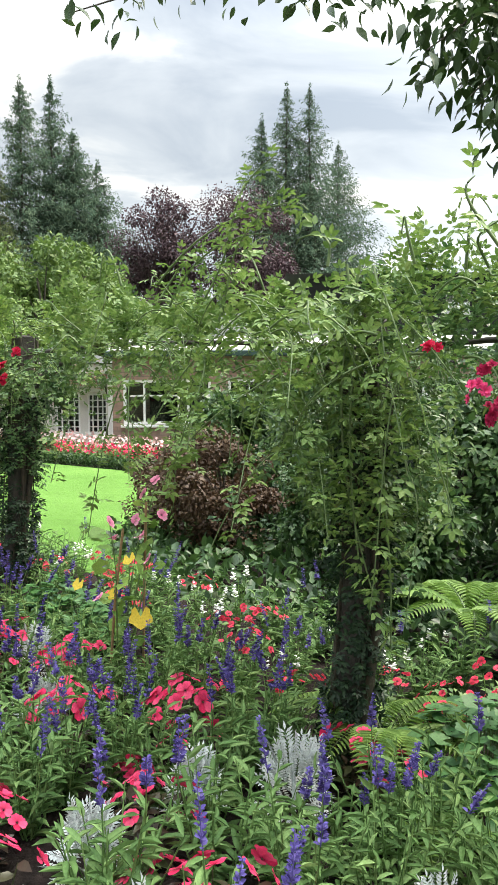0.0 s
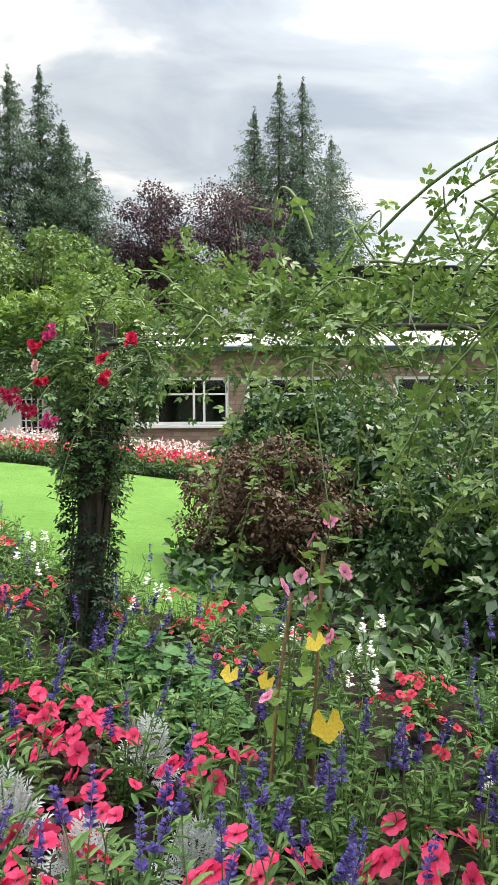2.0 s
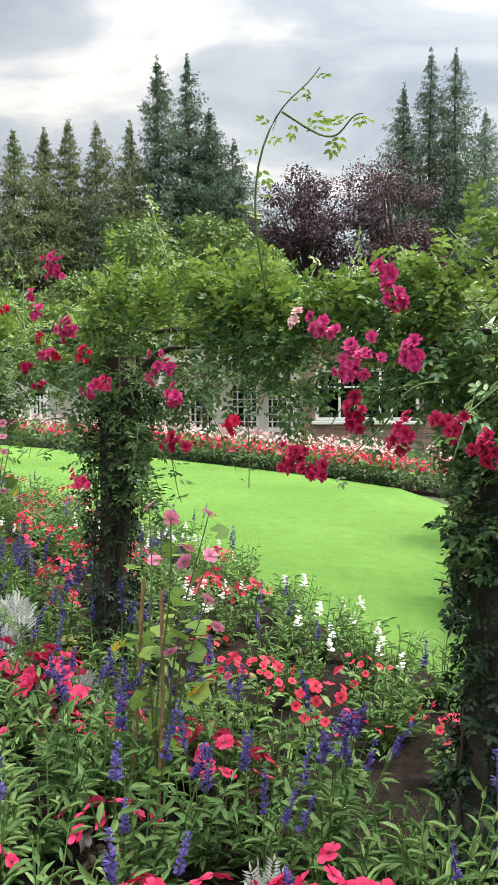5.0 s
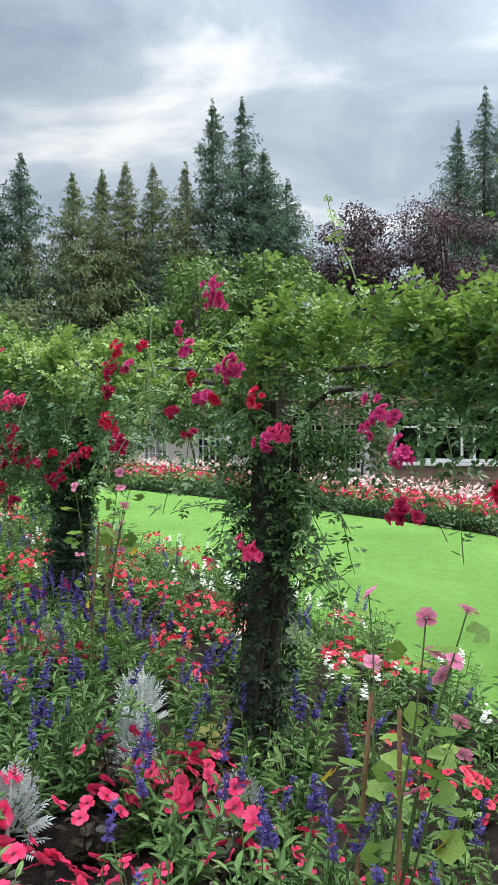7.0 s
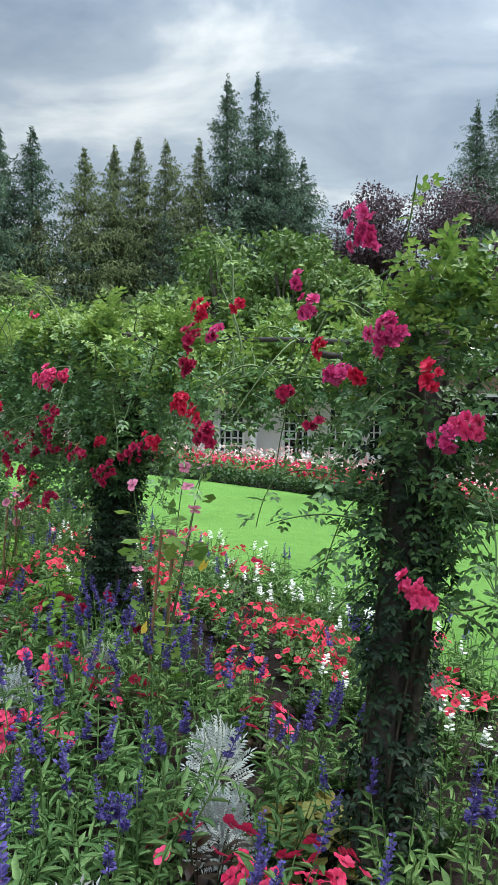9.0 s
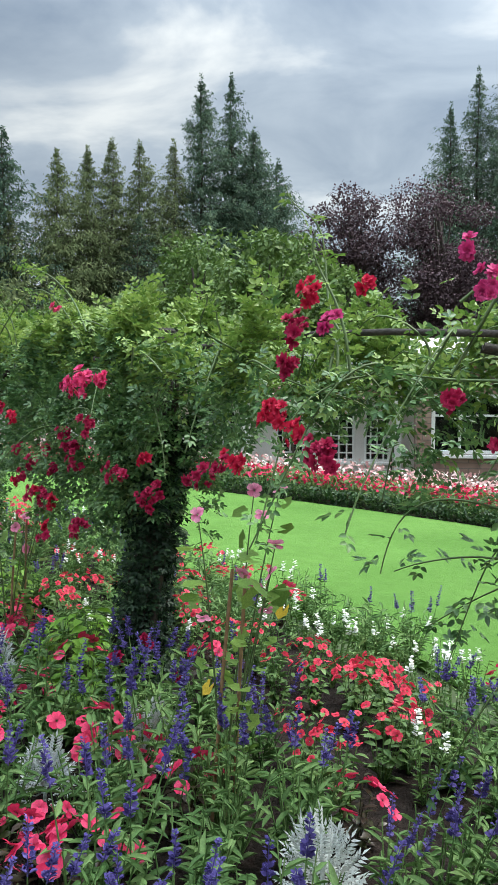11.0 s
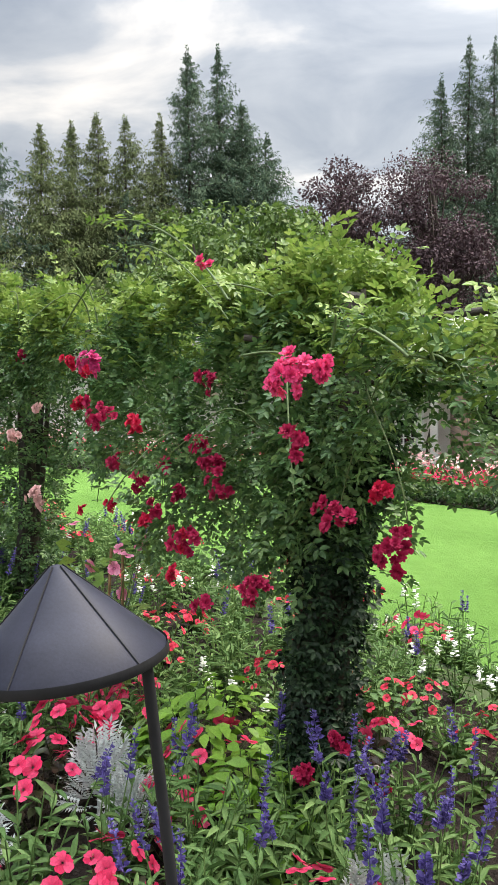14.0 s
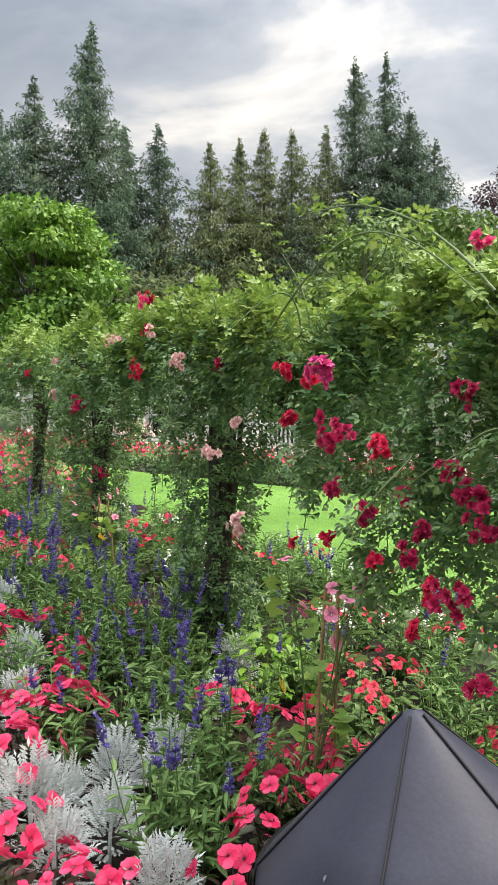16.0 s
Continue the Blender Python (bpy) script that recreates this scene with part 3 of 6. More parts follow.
# stucco wing with white lattice windows
wing = thing("house_wing", (0, 0, 0), "pale stucco house wing with white lattice windows and porch posts", "house")
stand(wing, -6.0, 21.0, 1.2)
W2 = [(-8.9, -8.3, 0.4, 1.45), (-7.6, -7.0, 0.4, 1.45), (-6.15, -5.55, 0.4, 1.45), (-5.15, -4.5, 0.4, 1.45), (-4.3, -3.78, 0.4, 1.45)]
wall_holes(-9.6, -3.25, -0.7, 2.3, 21.0, 21.25, W2, M_STUCCO, wing, "pale stucco wall")
for a, b, c, d in W2:
    k = (b - a) / 4
    window(wing, a, b, c, d, 21.03, [a + k, a + 2 * k, a + 3 * k], [c + (d - c) * j / 6 for j in range(1, 6)], 0.032)
for x in (-9.5, -6.7, -3.62):
    part("porch_post", box((x - 0.07, 20.55, -0.4), (x + 0.07, 20.69, 2.2), 0.01), M_WHITE_PAINT, wing)
part("fascia", box((-9.8, 20.5, 1.95), (-3.5, 20.6, 2.2), 0.01), M_WHITE_PAINT, wing)
for k in range(4):
    part("siding_board", box((-9.62, 20.965, 1.5 + 0.11 * k), (-3.7, 20.997, 1.6 + 0.11 * k), 0.008), M_WHITE_PAINT, wing)
part("roof", hip_roof(-10.1, -3.35, 20.4, 26, 2.22, 0.6, 1.8), M_ROOF, wing, "grey hipped roof")
part("room_floor", box((-9.6, 21.25, -0.05), (-3.76, 26, 0.2)), M_SHADE_DARK, wing)
part("back_wall", box((-9.6, 25.8, -0.05), (-3.76, 26, 2.2)), M_SHADE_DARK, wing)

pavilion = thing("garden_pavilion", (0, 0, 0), "pale stucco garden building with white french doors", "building")
stand(pavilion, -15.9, 26.0, 1.2)
wall_holes(-20, -12.4, -0.7, 2.3, 26.0, 26.25, [(-16.7, -15.1, -0.03, 1.95)], M_STUCCO, pavilion)
window(pavilion, -16.7, -15.1, 0.02, 1.95, 26.04, [-16.2, -15.9, -15.6], [0.7, 1.35], 0.06)
part("pillar", box((-15.86, 25.7, -0.7), (-15.6, 25.95, 2.3), 0.02), M_WHITE_PAINT, pavilion, "white painted pillar")
part("roof", hip_roof(-20.5, -11.9, 25.4, 31, 2.3, 0.5, 2.2), M_ROOF, pavilion)
part("back_wall", box((-20, 30.6, -0.05), (-12.4, 30.8, 2.3)), M_SHADE_DARK, pavilion)

fence = thing("picket_fence", (0, 0, 0), "white painted picket fence behind the far flower bed", "fence")
stand(fence, -10.7, 24.0, 0.5)
for k in range(22):
    x = -11.9 + k * 0.11
    bm = box((x, 24.0, 0.06), (x + 0.06, 24.02, 0.92), 0.004)
    part("picket", bm, M_WHITE_PAINT, fence)
for z in (0.25, 0.75):
    part("rail", box((-11.95, 24.022, z), (-9.5, 24.06, z + 0.07), 0.005), M_WHITE_PAINT, fence)
for x in (-11.95, -9.55):
    part("post", box((x - 0.05, 24.0, -0.05), (x + 0.05, 24.1, 1.02), 0.01), M_WHITE_PAINT, fence)


def lathe(profile, sides=16):
    p = np.array(profile, float)
    ang = np.linspace(0, 2 * np.pi, sides, endpoint=False)
    v = np.stack([p[:, None, 0] * np.cos(ang), p[:, None, 0] * np.sin(ang), np.broadcast_to(p[:, None, 1], (len(p), sides))], 2).reshape(-1, 3)
    k = np.arange(sides)
    q = np.concatenate([np.stack([i * sides + k, i * sides + (k + 1) % sides, (i + 1) * sides + (k + 1) % sides, (i + 1) * sides + k], 1) for i in range(len(p) - 1)])
    return v, q


planter = thing("planter", (-14.3, 22.8, -0.05), "dark round planter full of pale pink flowers", "planter")
child("pot", quads_mesh("pot", *lathe([(0.001, 0), (0.2, 0), (0.27, 0.1), (0.3, 0.36), (0.33, 0.38), (0.33, 0.43), (0.28, 0.43), (0.27, 0.36), (0.001, 0.36)]), M_POT, True), planter)
pts = rng.normal(0, 1, (260, 3)) * (0.2, 0.2, 0.12) + (0, 0, 0.55)
child("blossoms", quads_mesh("planter_blossoms", *leaf_cloud(PETAL, pts, pts - (0, 0, 0.4), 0.07), M_PALE), planter)
pts = rng.normal(0, 1, (260, 3)) * (0.19, 0.19, 0.09) + (0, 0, 0.48)
child("leaves", quads_mesh("planter_leaves", *leaf_cloud(LEAF, pts, pts - (0, 0, 0.4), 0.1, wide=0.6), M_SALVIA_LEAF), planter)

# pink climber along the stucco wing
climber = thing("wall_climber", (-6.6, 20.8, 0), "pink flowering climber trained along the white wall", "climbing plant")
stand(climber, -6.0, 21.0, 1.2)
pts = np.stack([rng.uniform(-3.0, 3.0, 1800), rng.normal(0, 0.13, 1800) - 0.15, rng.normal(1.95, 0.17, 1800)], 1)
child("blossoms", quads_mesh("climber_blossoms", *leaf_cloud(PETAL, pts, np.tile((0.0, -0.5, 0.5), (1800, 1)), 0.075), M_PALE), climber)
pts = np.stack([rng.uniform(-3.0, 3.0, 1000), rng.normal(0, 0.1, 1000) - 0.1, rng.normal(1.9, 0.2, 1000)], 1)
child("leaves", quads_mesh("climber_leaves", *leaf_cloud(LEAF, pts, np.tile((0.0, -0.5, 0.5), (1000, 1)), 0.11, wide=0.6), M_SALVIA_LEAF), climber)
for x in (-2.9, -1.0, 0.9, 2.9):
    z = np.linspace(-0.05, 1.9, 8)
    child("stem", quads_mesh("climber_stem", *tube(np.stack([x + 0.06 * np.sin(z * 5 + x), np.full(8, -0.12), z], 1), 0.025, 5), M_CANE), climber)

# far flower border in front of the house
far_line = [Vector((x, y)) for x, y in BORDER]


def along_far(n, lo, hi):
    """Random places in a strip behind the far edge of the lawn."""
    seg = rng.integers(1, len(far_line) - 1, n)
    f = rng.random(n)
    a = np.array([tuple(p) for p in far_line])
    p = a[seg] * (1 - f[:, None]) + a[np.minimum(seg + 1, len(a) - 1)] * f[:, None]
    return np.stack([p[:, 0], p[:, 1] + rng.uniform(lo, hi, n)], 1)


slab("far_bed_soil", BORDER[::-1] + [(x, y + 2.2) for x, y in BORDER], -0.05, 0.0, M_SOIL, "dark soil of the flower border by the house", "flower bed")


def far_stuff(name, material, n, lo, hi, z0, z1, size, template, label, category, wide=0.6):
    xy = along_far(n, lo, hi)
    p = np.column_stack([xy, rng.uniform(z0, z1, n)])
    me = quads_mesh(name, *leaf_cloud(template, p, np.tile((0.0, -0.3, 0.8), (n, 1)), size, wide=wide), material)
    return tagged(new(name, me), label, category, "", "stuff")


far_stuff("border_hedge", M_SHRUB_LEAF, 9000, 0.02, 0.28, 0.0, 0.24, 0.06, LEAF, "low clipped dark green edging hedge along the lawn", "hedge")
far_stuff("border_foliage", M_SALVIA_LEAF, 11000, 0.25, 2.2, 0.0, 0.42, 0.11, LEAF, "mixed green foliage of the flower border by the house", "border plants", 0.5)
far_stuff("border_red_flowers", M_CORAL, 3600, 0.3, 1.5, 0.26, 0.46, 0.06, PETAL, "coral red bedding flowers massed along the far border", "bedding flowers", 0.9)
far_stuff("border_pink_flowers", M_PALE, 2600, 0.8, 2.1, 0.32, 0.62, 0.07, PETAL, "pale pink bedding flowers massed along the far border", "bedding flowers", 0.7)
far_stuff("border_white_flowers", M_WHITE, 700, 0.6, 1.9, 0.36, 0.62, 0.06, PETAL, "white bedding flowers dotted along the far border", "bedding flowers", 0.8)

# ---- trees ----



def conifer(name, x, y, height, radius, material, label, n=2400, seed=0, bare=0.0, lean=0.0):
    """A conifer: boughs that droop and lift at the ends, hung with narrow sprays that thin out towards the tip."""
    r = np.random.default_rng(100 + seed)
    t = thing(name, (x, y, -0.3), label, "conifer", "conifers behind the garden", turn=float(r.uniform(0, 360)))
    stand(t, x, y, height)
    z = np.linspace(0, height, 9)
    stem = tube(np.stack([lean * z / height + 0.1 * np.sin(z * 0.4), 0.1 * np.cos(z * 0.3), z], 1), np.linspace(0.011, 0.0008, 9) * height, 7)
    boughs = int(height * 24)
    low = 0.24 if height > 17 else 0.1
    lev = low + (0.995 - low) * np.sort(r.random(boughs) ** 0.72)
    az = r.uniform(0, 2 * np.pi, boughs)
    side_full = 1 + 0.28 * np.sin(az + seed) + 0.22 * np.array([noise.noise((math.cos(a) * 0.9, math.sin(a) * 0.9, q * height * 0.35 + seed)) for a, q in zip(az, lev)])
    reach = radius * ((1 - lev) ** 0.95 * 1.1 + 0.014) * r.uniform(0.5, 1.12, boughs) * side_full
    reach *= np.where(r.random(boughs) < 0.1, 1.3, 1.0)
    if bare:
        reach *= np.where(r.random(boughs) < bare, 0.3, 1.0)
    wood, leaves_p, leaves_d, leaves_s = [], [], [], []
    share = reach ** 0.8 + 0.25
    per = np.maximum(4, (2.3 * n * share / share.sum()).astype(int))
    for b in range(boughs):
        ca, sa = math.cos(az[b]), math.sin(az[b])
        f = np.linspace(0, 1, 4)
        droop = reach[b] * (0.06 + 0.42 * (1 - lev[b]))
        line = np.stack([lean * lev[b] + ca * reach[b] * f, sa * reach[b] * f, lev[b] * height + reach[b] * 0.08 * f - droop * f**2 + 0.2 * reach[b] * f**3], 1)
        if b % 2:
            wood.append(tube(line[[0, 2, 3]], np.linspace(0.0016 * height * (1 - lev[b]) + 0.012, 0.006, 3), 3))
        k = per[b]
        g = r.random(k) ** 0.65
        spot = np.stack([np.interp(g, f, line[:, q]) for q in range(3)], 1)
        side = r.normal(0, 0.15, k) * reach[b] * (1.1 - 0.75 * g)
        spot += np.stack([-sa * side, ca * side, -np.abs(r.normal(0, 0.13, k)) * reach[b] ** 0.7], 1)
        leaves_p.append(spot)
        out = r.uniform(0.3, 1.0, k)
        leaves_d.append(np.stack([ca * out + r.normal(0, 0.45, k), sa * out + r.normal(0, 0.45, k), r.normal(-0.6, 0.35, k)], 1))
        leaves_s.append(r.uniform(0.6, 1.2, k) * (0.17 + 0.1 * reach[b] ** 0.6))
    top = 70
    drop = r.random(top)
    leaves_p.append(np.stack([lean + r.normal(0, 0.03, top) * (1 + 5 * drop), r.normal(0, 0.03, top) * (1 + 5 * drop), height * (1.012 - 0.05 * drop)], 1))
    leaves_d.append(np.stack([r.normal(0, 0.6, top), r.normal(0, 0.6, top), r.uniform(0.0, 1.2, top)], 1))
    leaves_s.append(r.uniform(0.16, 0.34, top))
    p, d, s = np.concatenate(leaves_p), np.concatenate(leaves_d), np.concatenate(leaves_s)
    up = np.array([0, 0, 0.5]) + unit(p * (1, 1, 0)) * 0.9 + r.normal(0, 0.55, (len(p), 3))
    child("trunk", quads_mesh("trunk", *merge([stem] + wood), M_BARK), t)
    child("crown", quads_mesh("crown", *strew(SPRAY, p, d, up, s, s * 0.3), material), t)
    return t


DARK_TREE = "tall dark blue-green conifer with drooping boughs"
OLIVE_TREE = "olive green cedar with a pointed crown among the woods"
TREES = [(-21.6, 70.5, 28.8, 5.0, 0, 0.35), (-19.6, 73.1, 30.0, 4.6, 0, 0.3), (-17.2, 72.5, 25.2, 5.2, 0, 0.1), (-15.2, 74.0, 23.0, 4.6, 0, 0.1),
         (-22.9, 68.0, 22.6, 3.8, 1, 0), (-25.2, 66.2, 22.0, 4.4, 1, 0), (-26.9, 64.5, 21.7, 3.6, 1, 0), (-28.6, 63.8, 20.8, 3.6, 1, 0),
         (-29.9, 61.2, 19.8, 4.0, 1, 0), (-32.4, 57.6, 20.2, 4.4, 0, 0.2), (-35.2, 57.8, 20.2, 4.2, 0, 0.15), (-34.7, 52.2, 25.0, 4.2, 0, 0.05),
         (-36.8, 49.0, 20.6, 4.8, 0, 0.05), (2.0, 85.0, 35.0, 5.4, 0, 0.25), (4.5, 85.9, 35.4, 5.8, 0, 0.3), (-0.4, 84.0, 31.4, 4.8, 0, 0.2), (8.2, 90.0, 31.0, 6.0, 0, 0.1),
         (-41.0, 50.0, 21.0, 5.0, 0, 0.0), (-27.0, 62.0, 15.0, 4.6, 1, 0), (-24.0, 63.5, 15.5, 4.8, 0, 0), (-20.5, 66.0, 15.0, 5.0, 1, 0), (-17.0, 69.0, 16.0, 5.0, 0, 0), (-31.0, 56.5, 14.0, 4.6, 1, 0), (-34.0, 54.0, 14.0, 4.6, 0, 0), (-38.5, 47.5, 15.0, 5.0, 0, 0), (5.5, 82.0, 20.0, 6.0, 0, 0)]
for i, (x, y, h, rad, kind_, bare) in enumerate(TREES):
    rad *= 1.72
    conifer("conifer", x, y, h, rad, M_CONIFER_OLIVE if kind_ else M_CONIFER, OLIVE_TREE if kind_ else DARK_TREE, 10000 if h > 24 else 6800 if h > 17 else 3000, i, bare * 0.8)


def crown_tree(name, x, y, height, width, material, label, category, n, leaf, seed, low=0.25, trunk_r=0.02, lumps=26, wide=0.6, droop=0.5, template=SPRAY, flat=0.72):
    """A broad tree or shrub: tapered trunk, limbs to each of many leaf clumps, uneven outline."""
    r = np.random.default_rng(500 + seed)
    t = thing(name, (x, y, -0.07 if height < 4 else -0.25), label, category)
    if height >= 4:
        stand(t, x, y, height * 0.9)
    z = np.linspace(0, height * 0.75, 7)
    child("trunk", quads_mesh("trunk", *tube(np.stack([0.03 * height * np.sin(z / height * 5), 0.02 * height * np.cos(z / height * 4), z], 1), np.linspace(1, 0.25, 7) * trunk_r * height, 8), M_BARK), t)
    cz = height * (low + (1 - low) / 2)
    a = unit(r.normal(0, 1, (lumps, 3))) * (r.uniform(0.25, 0.86, lumps) ** 0.6)[:, None]
    centre = a * (width / 2, width / 2, height * (1 - low) / 2) * 0.82 + (0, 0, cz)
    size = r.uniform(0.16, 0.34, lumps) * width * 0.62
    limbs = []
    for c in centre:
        s = np.array([0, 0, max(0.1 * height, min(c[2] * 0.6, height * 0.6))])
        f = np.linspace(0, 1, 5)[:, None]
        limbs.append(tube(s * (1 - f) + c * f + np.array([0, 0, 0.06 * height]) * f * (1 - f), np.linspace(0.35, 0.06, 5) * trunk_r * height, 4))
    child("limb", quads_mesh("limb", *merge(limbs), M_BARK), t)
    pick = r.integers(0, lumps, n)
    o = unit(r.normal(0, 1, (n, 3)))
    p = centre[pick] + o * (size[pick] * r.uniform(0.45, 1.08, n))[:, None] * (1, 1, flat)
    p[:, 2] = np.maximum(p[:, 2], 0.1)
    child("crown", quads_mesh("crown", *leaf_cloud(template, p, o, leaf, 0.4, wide, droop, r), material), t)
    return t


BEECH_LABEL = "dark purple copper beech with a broad rounded crown"
crown_tree("beech_tree", -8.2, 68.0, 23.4, 9.4, M_BEECH, BEECH_LABEL, "tree", 27000, 0.23, 1, 0.12, 0.02, 52)
crown_tree("beech_tree", -1.4, 69.0, 24.0, 10.6, M_BEECH, BEECH_LABEL, "tree", 30000, 0.23, 2, 0.12, 0.02, 56)
GREEN_LABEL = "mid green leafy garden tree with an uneven crown"
GREENS = [(-11.0, 32.0, 8.6, 5.8), (-8.4, 31.0, 8.2, 4.8), (-13.8, 33.0, 6.6, 5.2), (-7.2, 34.0, 9.0, 4.4), (-17.0, 32.0, 5.4, 5.0), (-12.6, 38.0, 10.4, 6.0),
          (-9.6, 40.0, 10.4, 5.6), (-14.6, 29.0, 4.8, 4.4), (-5.4, 29.5, 7.4, 4.0), (-21.5, 38.0, 6.4, 6.0), (-25.5, 42.0, 8.5, 7), (-30, 46, 9.5, 7), (-19, 50, 9.5, 8), (-12, 56, 11, 8), (10, 48, 11, 9)]
for i, (x, y, h, w) in enumerate(GREENS):
    crown_tree("garden_tree", x, y, h, w, M_GARDEN_TREE if i < 10 else M_CONIFER_OLIVE, GREEN_LABEL, "tree", 7000 if i < 9 else 4500, 0.2 if y < 40 else 0.3, 10 + i, 0.1, 0.018, 26)
crown_tree("maple_tree", -20.8, 27.6, 8.6, 6.6, M_MAPLE, "bright green maple with layered spreading boughs", "tree", 20000, 0.19, 40, 0.08, 0.02, 46, flat=0.38)
crown_tree("maple_tree", -17.4, 29.5, 6.2, 4.4, M_MAPLE, "smaller bright green maple with layered boughs", "tree", 10000, 0.18, 41, 0.08, 0.02, 34, flat=0.38)

# ---- shrubs beyond the arbor ----
crown_tree("barberry_shrub", -0.25, 7.9, 1.5, 1.5, M_BROWN_LEAF, "dark brown-leaved rounded shrub on the soil beside the lawn", "shrub", 9000, 0.045, 60, 0.0, 0.012, 34)
crown_tree("barberry_shrub", -0.78, 8.45, 1.3, 1.3, M_BROWN_LEAF, "dark brown-leaved shrub with loose outer twigs at the lawn's edge", "shrub", 5200, 0.045, 62, 0.0, 0.012, 34)
crown_tree("green_shrub", 0.85, 7.2, 1.45, 1.4, M_SHRUB_LEAF, "low dark green shrub between the brown shrub and the taller ones", "shrub", 6000, 0.055, 61, 0.0, 0.012, 30)
SHRUB_LABEL = "tall dense dark green leafy shrub beside the lawn"
for i, (x, y, h, w) in enumerate([(0.6, 10.6, 2.3, 2.0), (2.2, 9.6, 2.7, 2.4), (1.9, 7.2, 2.2, 1.7), (3.6, 11.5, 3.0, 3.0), (2.6, 5.4, 2.0, 1.6), (-0.1, 9.9, 1.8, 1.2), (0.7, 8.9, 1.9, 1.5), (1.2, 6.0, 1.1, 1.2), (0.9, 12.4, 2.3, 2.4), (3.0, 7.6, 2.3, 1.9), (-0.3, 11.3, 2.05, 1.5), (0.35, 11.8, 2.15, 1.6)]):
    crown_tree("green_shrub", x, y, h, w, M_SHRUB_LEAF, SHRUB_LABEL, "shrub", 5600, 0.085, 70 + i, 0.0, 0.012, 34)

n_gc = 16000
gx, gy = rng.uniform(-1.3, 5.0, n_gc), rng.uniform(4.4, 13.2, n_gc)
ok = (gx * 0.68 + gy * 0.73 > 4.0) & ((gx > -0.75) | (np.hypot((gx + 0.75) / 0.6, (gy - 8.1) / 1.1) < 1))
gx, gy = gx[ok], gy[ok]
gz = np.abs(rng.normal(0, 0.09, len(gx))) + 0.02
gp = np.stack([gx, gy, gz], 1)
tagged(new("ground_cover", quads_mesh("ground_cover", *leaf_cloud(LEAF, gp, np.tile((0.0, -0.2, 0.6), (len(gp), 1)), 0.10, 0.4, 0.6, 0.3), M_SHRUB_LEAF)), "low dark green ground cover under the shrubs", "ground cover", "", "stuff")

# tree that hangs over the walk
over = thing("overhanging_tree", (3.9, 6.3, -0.06), "tree with dark glossy leaves whose boughs hang over the walk", "tree")
z = np.linspace(0, 4.6, 8)
child("trunk", quads_mesh("trunk", *tube(np.stack([0.05 * np.sin(z), 0.04 * np.cos(z * 1.3), z], 1), np.linspace(0.13, 0.06, 8), 9), M_BARK), over)
limb_ends = [(-2.45, -1.55, 3.2), (-2.7, -1.5, 3.45), (-2.4, -1.4, 3.5), (-2.95, -1.4, 3.75), (-2.6, -1.4, 3.7), (-3.4, -1.4, 4.02), (-3.75, -1.4, 4.08), (-5.1, -1.4, 3.86), (-2.35, -1.5, 3.3), (-2.5, -1.45, 3.85)]
limbs, lp, lo_ = [], [], []
for ex, ey, ez in limb_ends:
    f = np.linspace(0, 1, 9)[:, None]
    line = np.array([0, 0, 3.3]) * (1 - f) + np.array([ex, ey, ez]) * f + np.array([0, 0, 3.6]) * f * (1 - f)
    limbs.append(tube(line, np.linspace(0.045, 0.004, 9), 5))
    k = 290 if ex > -3.0 else 110
    g = 0.72 + 0.29 * rng.random(k)
    spot = np.stack([np.interp(g, f[:, 0], line[:, j]) for j in range(3)], 1) + rng.normal(0, 0.13, (k, 3)) * (1, 1, 0.8)
    lp.append(spot)
    lo_.append(rng.normal(0, 0.5, (k, 3)) + (0, 0, -0.3))
child("limb", quads_mesh("limb", *merge(limbs), M_BARK), over)
child("crown", quads_mesh("crown", *leaf_cloud(LEAF_FINE, np.concatenate(lp), np.concatenate(lo_), 0.115, 0.3, 0.4, 0.6), M_OVERHANG), over)

# ---- rose arbor ----
POSTS = [(-0.9, 2.65), (1.85, 2.70), (4.66, 2.80), (6.72, 2.55), (9.01, 2.62), (11.55, 2.62), (13.9, 2.62), (16.4, 2.65)]
for k, (u, n) in enumerate(POSTS):
    x, y, _ = at_row(u, n)
    post = thing("arbor_post", (x, y, 0), "weathered dark wooden arbor post wrapped in climbing rose", "post", "arbor posts", turn=43)
    part("shaft", box((-0.055, -0.055, 0.22), (0.055, 0.055, 1.88), 0.012), M_POST, post)
    part("plinth", box((-0.085, -0.085, -0.05), (0.085, 0.085, 0.24), 0.02), M_PLINTH, post, "grey concrete plinth")
    for s in (1, -1):
        f = np.linspace(0, 1, 8)
        for off in (-0.03, 0.03):
            line = np.stack([np.full(8, off), s * (0.05 + 0.27 * f**1.6), 1.42 + 0.3 * np.sin(f * np.pi / 2)], 1)
            line = line @ np.array(Matrix.Rotation(radians(47), 3, "Z")).T
            child("curved_brace", quads_mesh("curved_brace", *tube(line, 0.012, 6), M_POST, True), post)
for (u0, n0), (u1, n1) in zip(POSTS[:-1], POSTS[1:]):
    a, b = at_row(u0 + 0.05, n0, 1.76), at_row(u1 - 0.05, n1, 1.76)
    f = np.linspace(0, 1, 7)[:, None]
    line = a * (1 - f) + b * f + np.array([0, 0, 0.05]) * np.sin(f * np.pi)
    tagged(new("arbor_rail", quads_mesh("arbor_rail", *tube(line, 0.012, 6), M_POST, True)), "dark rail joining two arbor posts under the roses", "rail", "arbor rails")


def joined(v, q, k=6):
    """Petals that meet in one point at the flower's heart."""
    q = np.where(q % k == 0, 0, q)
    v = v.copy()
    v[0] = v[::k].mean(0)
    return v, q


